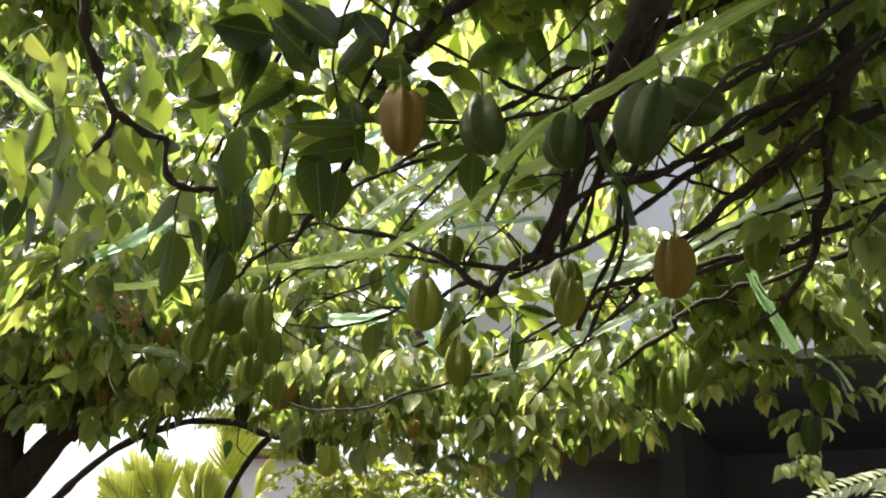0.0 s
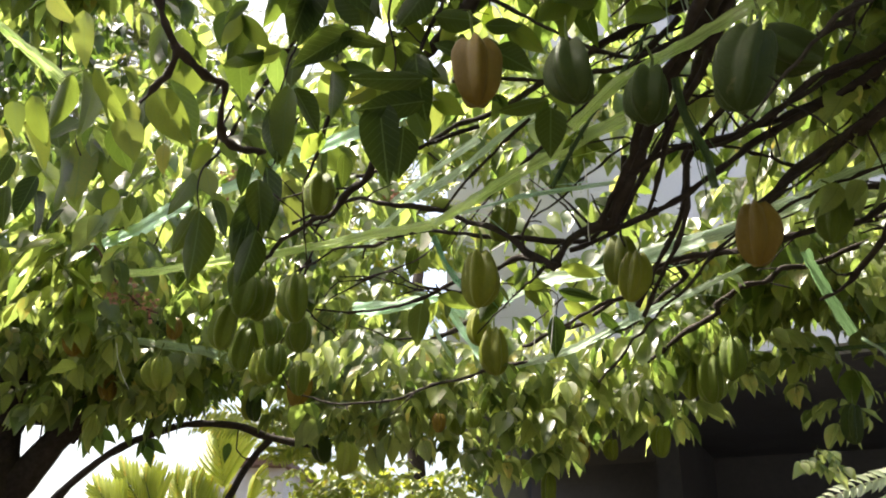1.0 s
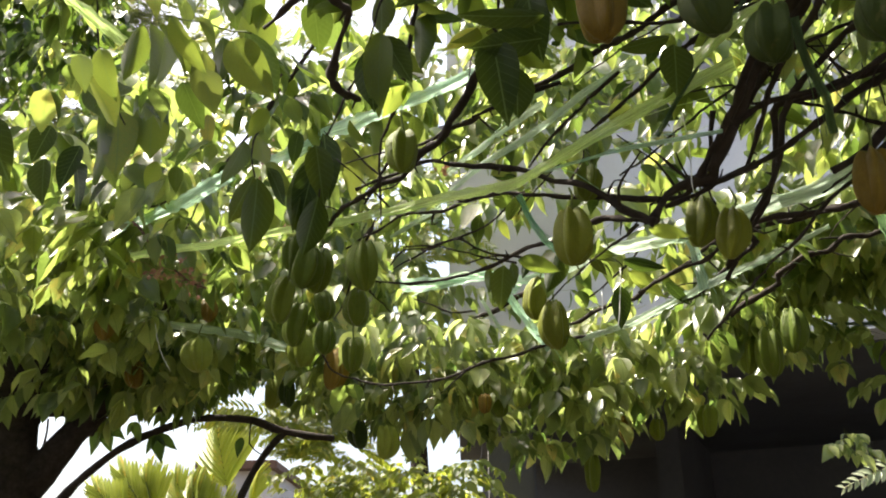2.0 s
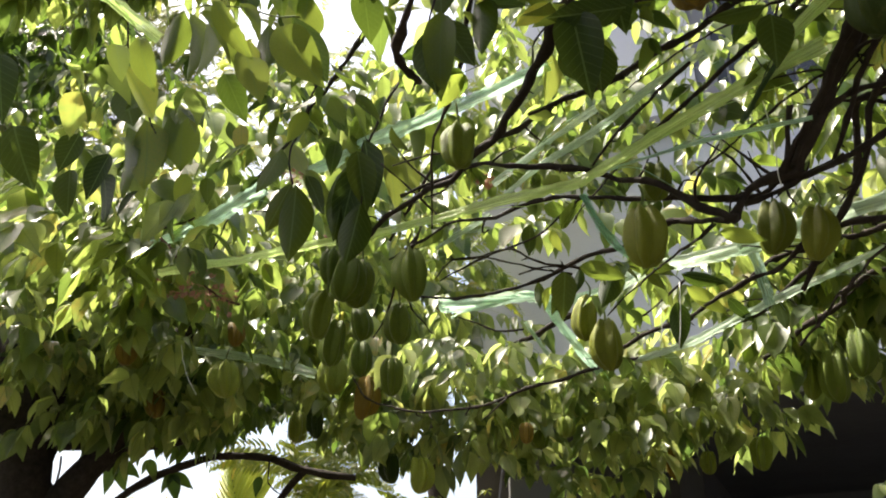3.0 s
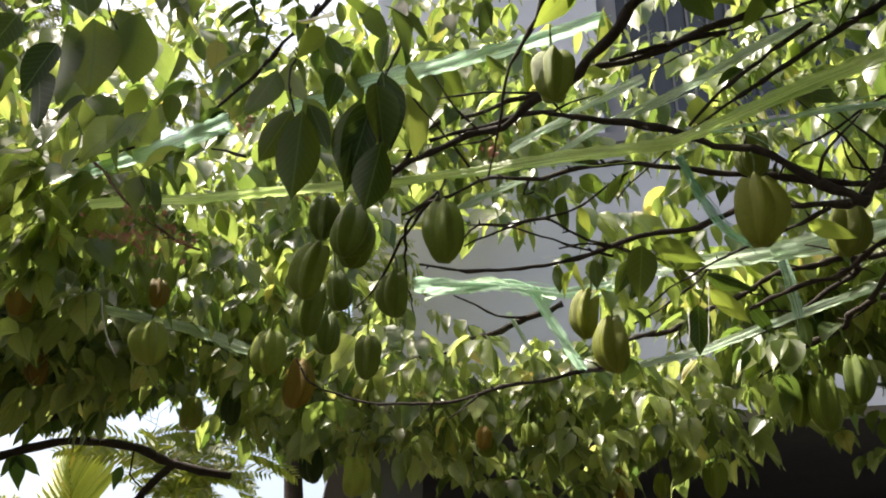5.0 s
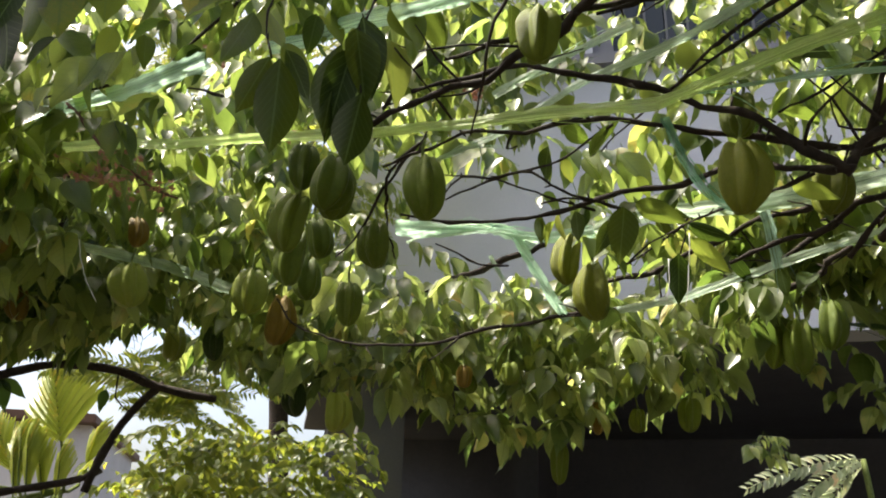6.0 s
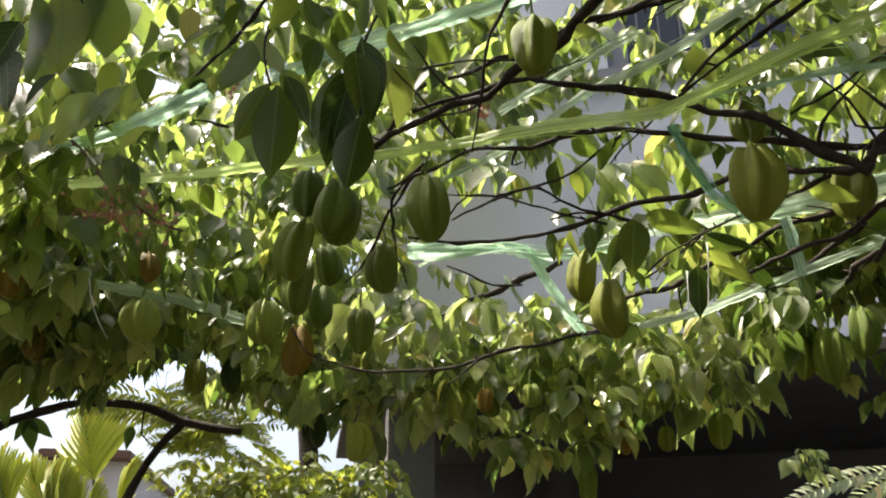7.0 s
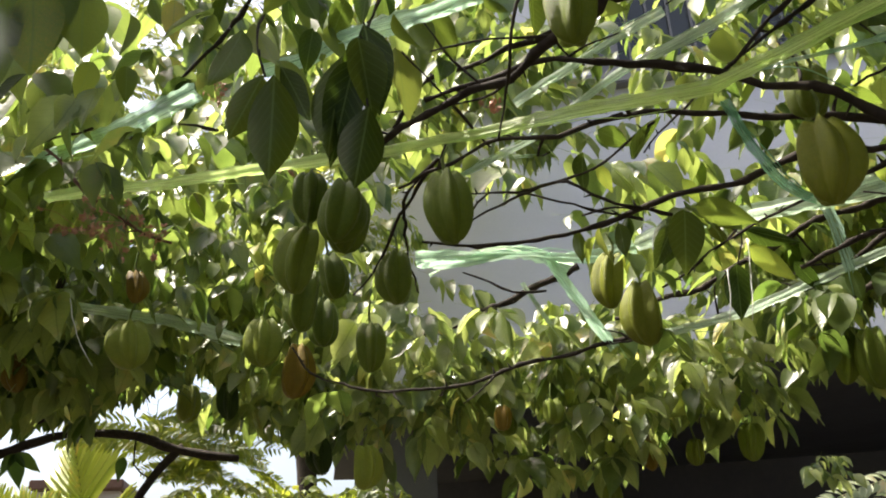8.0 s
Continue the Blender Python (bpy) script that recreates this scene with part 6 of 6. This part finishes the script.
golden = thing("palm", (-1.7, 6.2, 0.0), "sunlit yellow-green palm with broad pleated fronds", "palm")
PB = Vector((-1.626, 6.200, 2.116))
V, F, S = tube_data([(-1.72, 6.2, 0.0), (-1.7, 6.2, 0.8), tuple(PB)], 0.05, 0.03, 0.08, 10, 0.08, 0.0, np.random.default_rng(5))
hold(golden, mesh_object("trunk", V, F, GREEN_STEM))
for i, (foot, tip, spread) in enumerate((((-1.601, 6.200, 2.172), (-1.819, 6.200, 2.975), 44), ((-1.803, 6.100, 2.072), (-1.889, 6.100, 2.545), 36), ((-1.935, 6.000, 2.029), (-2.421, 6.000, 2.582), 32), ((-2.045, 6.200, 2.042), (-2.266, 6.200, 2.622), 30),
                                         ((-1.541, 6.300, 2.163), (-1.456, 6.300, 2.604), 30), ((-2.084, 5.900, 2.021), (-2.531, 5.900, 2.454), 34), ((-1.881, 6.400, 2.094), (-2.152, 6.400, 2.607), 34), ((-1.991, 6.000, 2.139), (-2.214, 6.000, 2.531), 34), ((-1.713, 6.000, 1.908), (-1.823, 6.000, 2.510), 15), ((-1.641, 6.100, 1.916), (-1.791, 6.100, 2.482), 15), ((-1.559, 5.900, 1.908), (-1.588, 5.900, 2.404), 18), ((-1.792, 6.100, 1.910), (-1.923, 6.100, 2.448), 15))):
    V, F, U = palm_blade(foot, tip, spread, 300 + i)
    fr = mesh_object("frond", V, F, PALM, None, "", U, False)
    hold(golden, fr)
    V, F, S = tube_data([tuple(PB), foot, tuple(Vector(foot).lerp(Vector(tip), 0.8))], 0.012, 0.003, 0.05, 6, 0.05, 0.0, np.random.default_rng(i))
    hold(golden, mesh_object("frond_stalk", V, F, GREEN_STEM))

# ---- garden behind ----
def feathery(name, base, label, regions, seed, mat, size, n_leaf=18, arch=0.7, width=0.26):
    t = thing(name, base, label, "tree")
    V, F, S = tube_data([base, (base[0] + 0.05, base[1], 1.6), (base[0] - 0.1, base[1], 3.4), (base[0], base[1] + 0.1, 4.6)], 0.1, 0.04, 0.12, 10, 0.1, 0.004, np.random.default_rng(seed))
    hold(t, mesh_object("trunk", V, F, BARK))
    L = Leaves(seed)
    for c, r, n in regions:
        for _ in range(n):
            u = L.rng.normal(0, 1, 3)
            u *= (L.rng.random() ** 0.4) / np.linalg.norm(u)
            a = L.rng.uniform(0, 6.28)
            palm_leaf(L, np.array(c) + u * np.array(r), (math.cos(a), 0.6 * math.sin(a), L.rng.uniform(-0.1, 0.6)), size * L.rng.uniform(0.7, 1.2), n_leaf, size * 0.2, arch, width, -0.1)
    hold(t, L.build("crown", mat, None, "", 0.1, 0.1))


feathery("flame_tree", (-0.35, 6.7, 0.0), "light feathery-leaved tree behind the star fruit tree", [
    ((-1.069, 5.100, 3.800), (0.740, 0.500, 0.418), 60), ((0.309, 5.050, 4.588), (0.435, 0.350, 0.474), 34), ((-0.931, 5.100, 4.006), (0.504, 0.500, 0.437), 40), ((-0.736, 5.500, 4.585), (0.643, 0.500, 0.526), 55), ((-1.755, 5.500, 4.374), (0.499, 0.500, 0.338), 25), ((-1.563, 5.700, 5.256), (1.493, 0.700, 0.766), 90), ((-2.533, 5.800, 4.851), (1.040, 0.600, 0.741), 80), ((-0.691, 6.100, 5.887), (1.490, 0.500, 0.912), 50), ((-0.432, 4.950, 3.322), (0.366, 0.350, 0.529), 45),
    ((0.531, 5.100, 4.826), (0.219, 0.300, 0.449), 22), ((-0.459, 5.000, 3.816), (0.467, 0.400, 0.292), 20), ((-0.871, 5.200, 2.540), (0.242, 0.400, 0.204), 22), ((-1.05, 5.0, 2.62), (0.2, 0.2, 0.16), 14)], 41, LEAF_FINE, 0.42)
feathery("conifer", (-5.6, 9.4, 0.0), "dark tree with spiky drooping sprays", [
    ((-6.068, 9.500, 9.282), (1.642, 1.000, 2.092), 250), ((-5.374, 9.500, 8.614), (2.251, 1.000, 1.546), 260), ((-4.128, 9.700, 9.968), (0.972, 0.700, 1.261), 16), ((-5.234, 9.350, 6.939), (1.678, 0.850, 0.971), 90)], 42, CONIFER, 0.9, 30, 0.35, 0.12)
bush = thing("shrub", (-0.4, 5.2, 0.0), "sunlit pale green shrub with small leaves", "shrub")
L = Leaves(51)
for c, r, n, size in (((-0.619, 5.900, 2.085), (0.815, 0.700, 0.362), 240, 0.085), ((-0.558, 5.800, 2.195), (0.772, 0.600, 0.351), 150, 0.085), ((-0.582, 5.250, 2.328), (0.701, 0.350, 0.158), 60, 0.075), ((-0.054, 5.600, 2.275), (0.225, 0.400, 0.268), 50, 0.08)):
    L.fill(c, r, n, size, pairs=(2, 4), droop=0.3)
hold(bush, L.build("crown", LEAF_FINE))
for i in range(7):
    g = random.Random(i)
    V, F, S = tube_data([(-0.9 + i * 0.2, 5.2, 0.0), (-0.9 + i * 0.2 + g.uniform(-0.1, 0.1), 5.2, 1.0), (-1.0 + i * 0.22, 5.2 + g.uniform(-0.2, 0.2), 2.0)], 0.016, 0.006, 0.08, 6, 0.1, 0.003, np.random.default_rng(i))
    hold(bush, mesh_object("stem", V, F, TWIG))
fern = thing("fern", (2.05, 3.8, 0.0), "pale variegated fern fronds above the shade", "fern")
FB = Vector((2.000, 3.800, 2.190))
V, F, S = tube_data([(2.05, 3.8, 0.0), (2.08, 3.8, 1.1), tuple(FB)], 0.03, 0.012, 0.06, 8, 0.08, 0, np.random.default_rng(3))
hold(fern, mesh_object("stem", V, F, GREEN_STEM))
for i, tip in enumerate(((1.465, 3.786, 2.020), (1.620, 3.760, 1.935), (1.780, 3.850, 1.890))):
    L = Leaves(600 + i)
    d = Vector(tip) - FB
    palm_leaf(L, FB, d.normalized() + Vector((0, 0, 0.25)), d.length, 17, 0.068, 0.4, 0.44, 0.1, 0.75)
    hold(fern, L.build("frond", FERN))
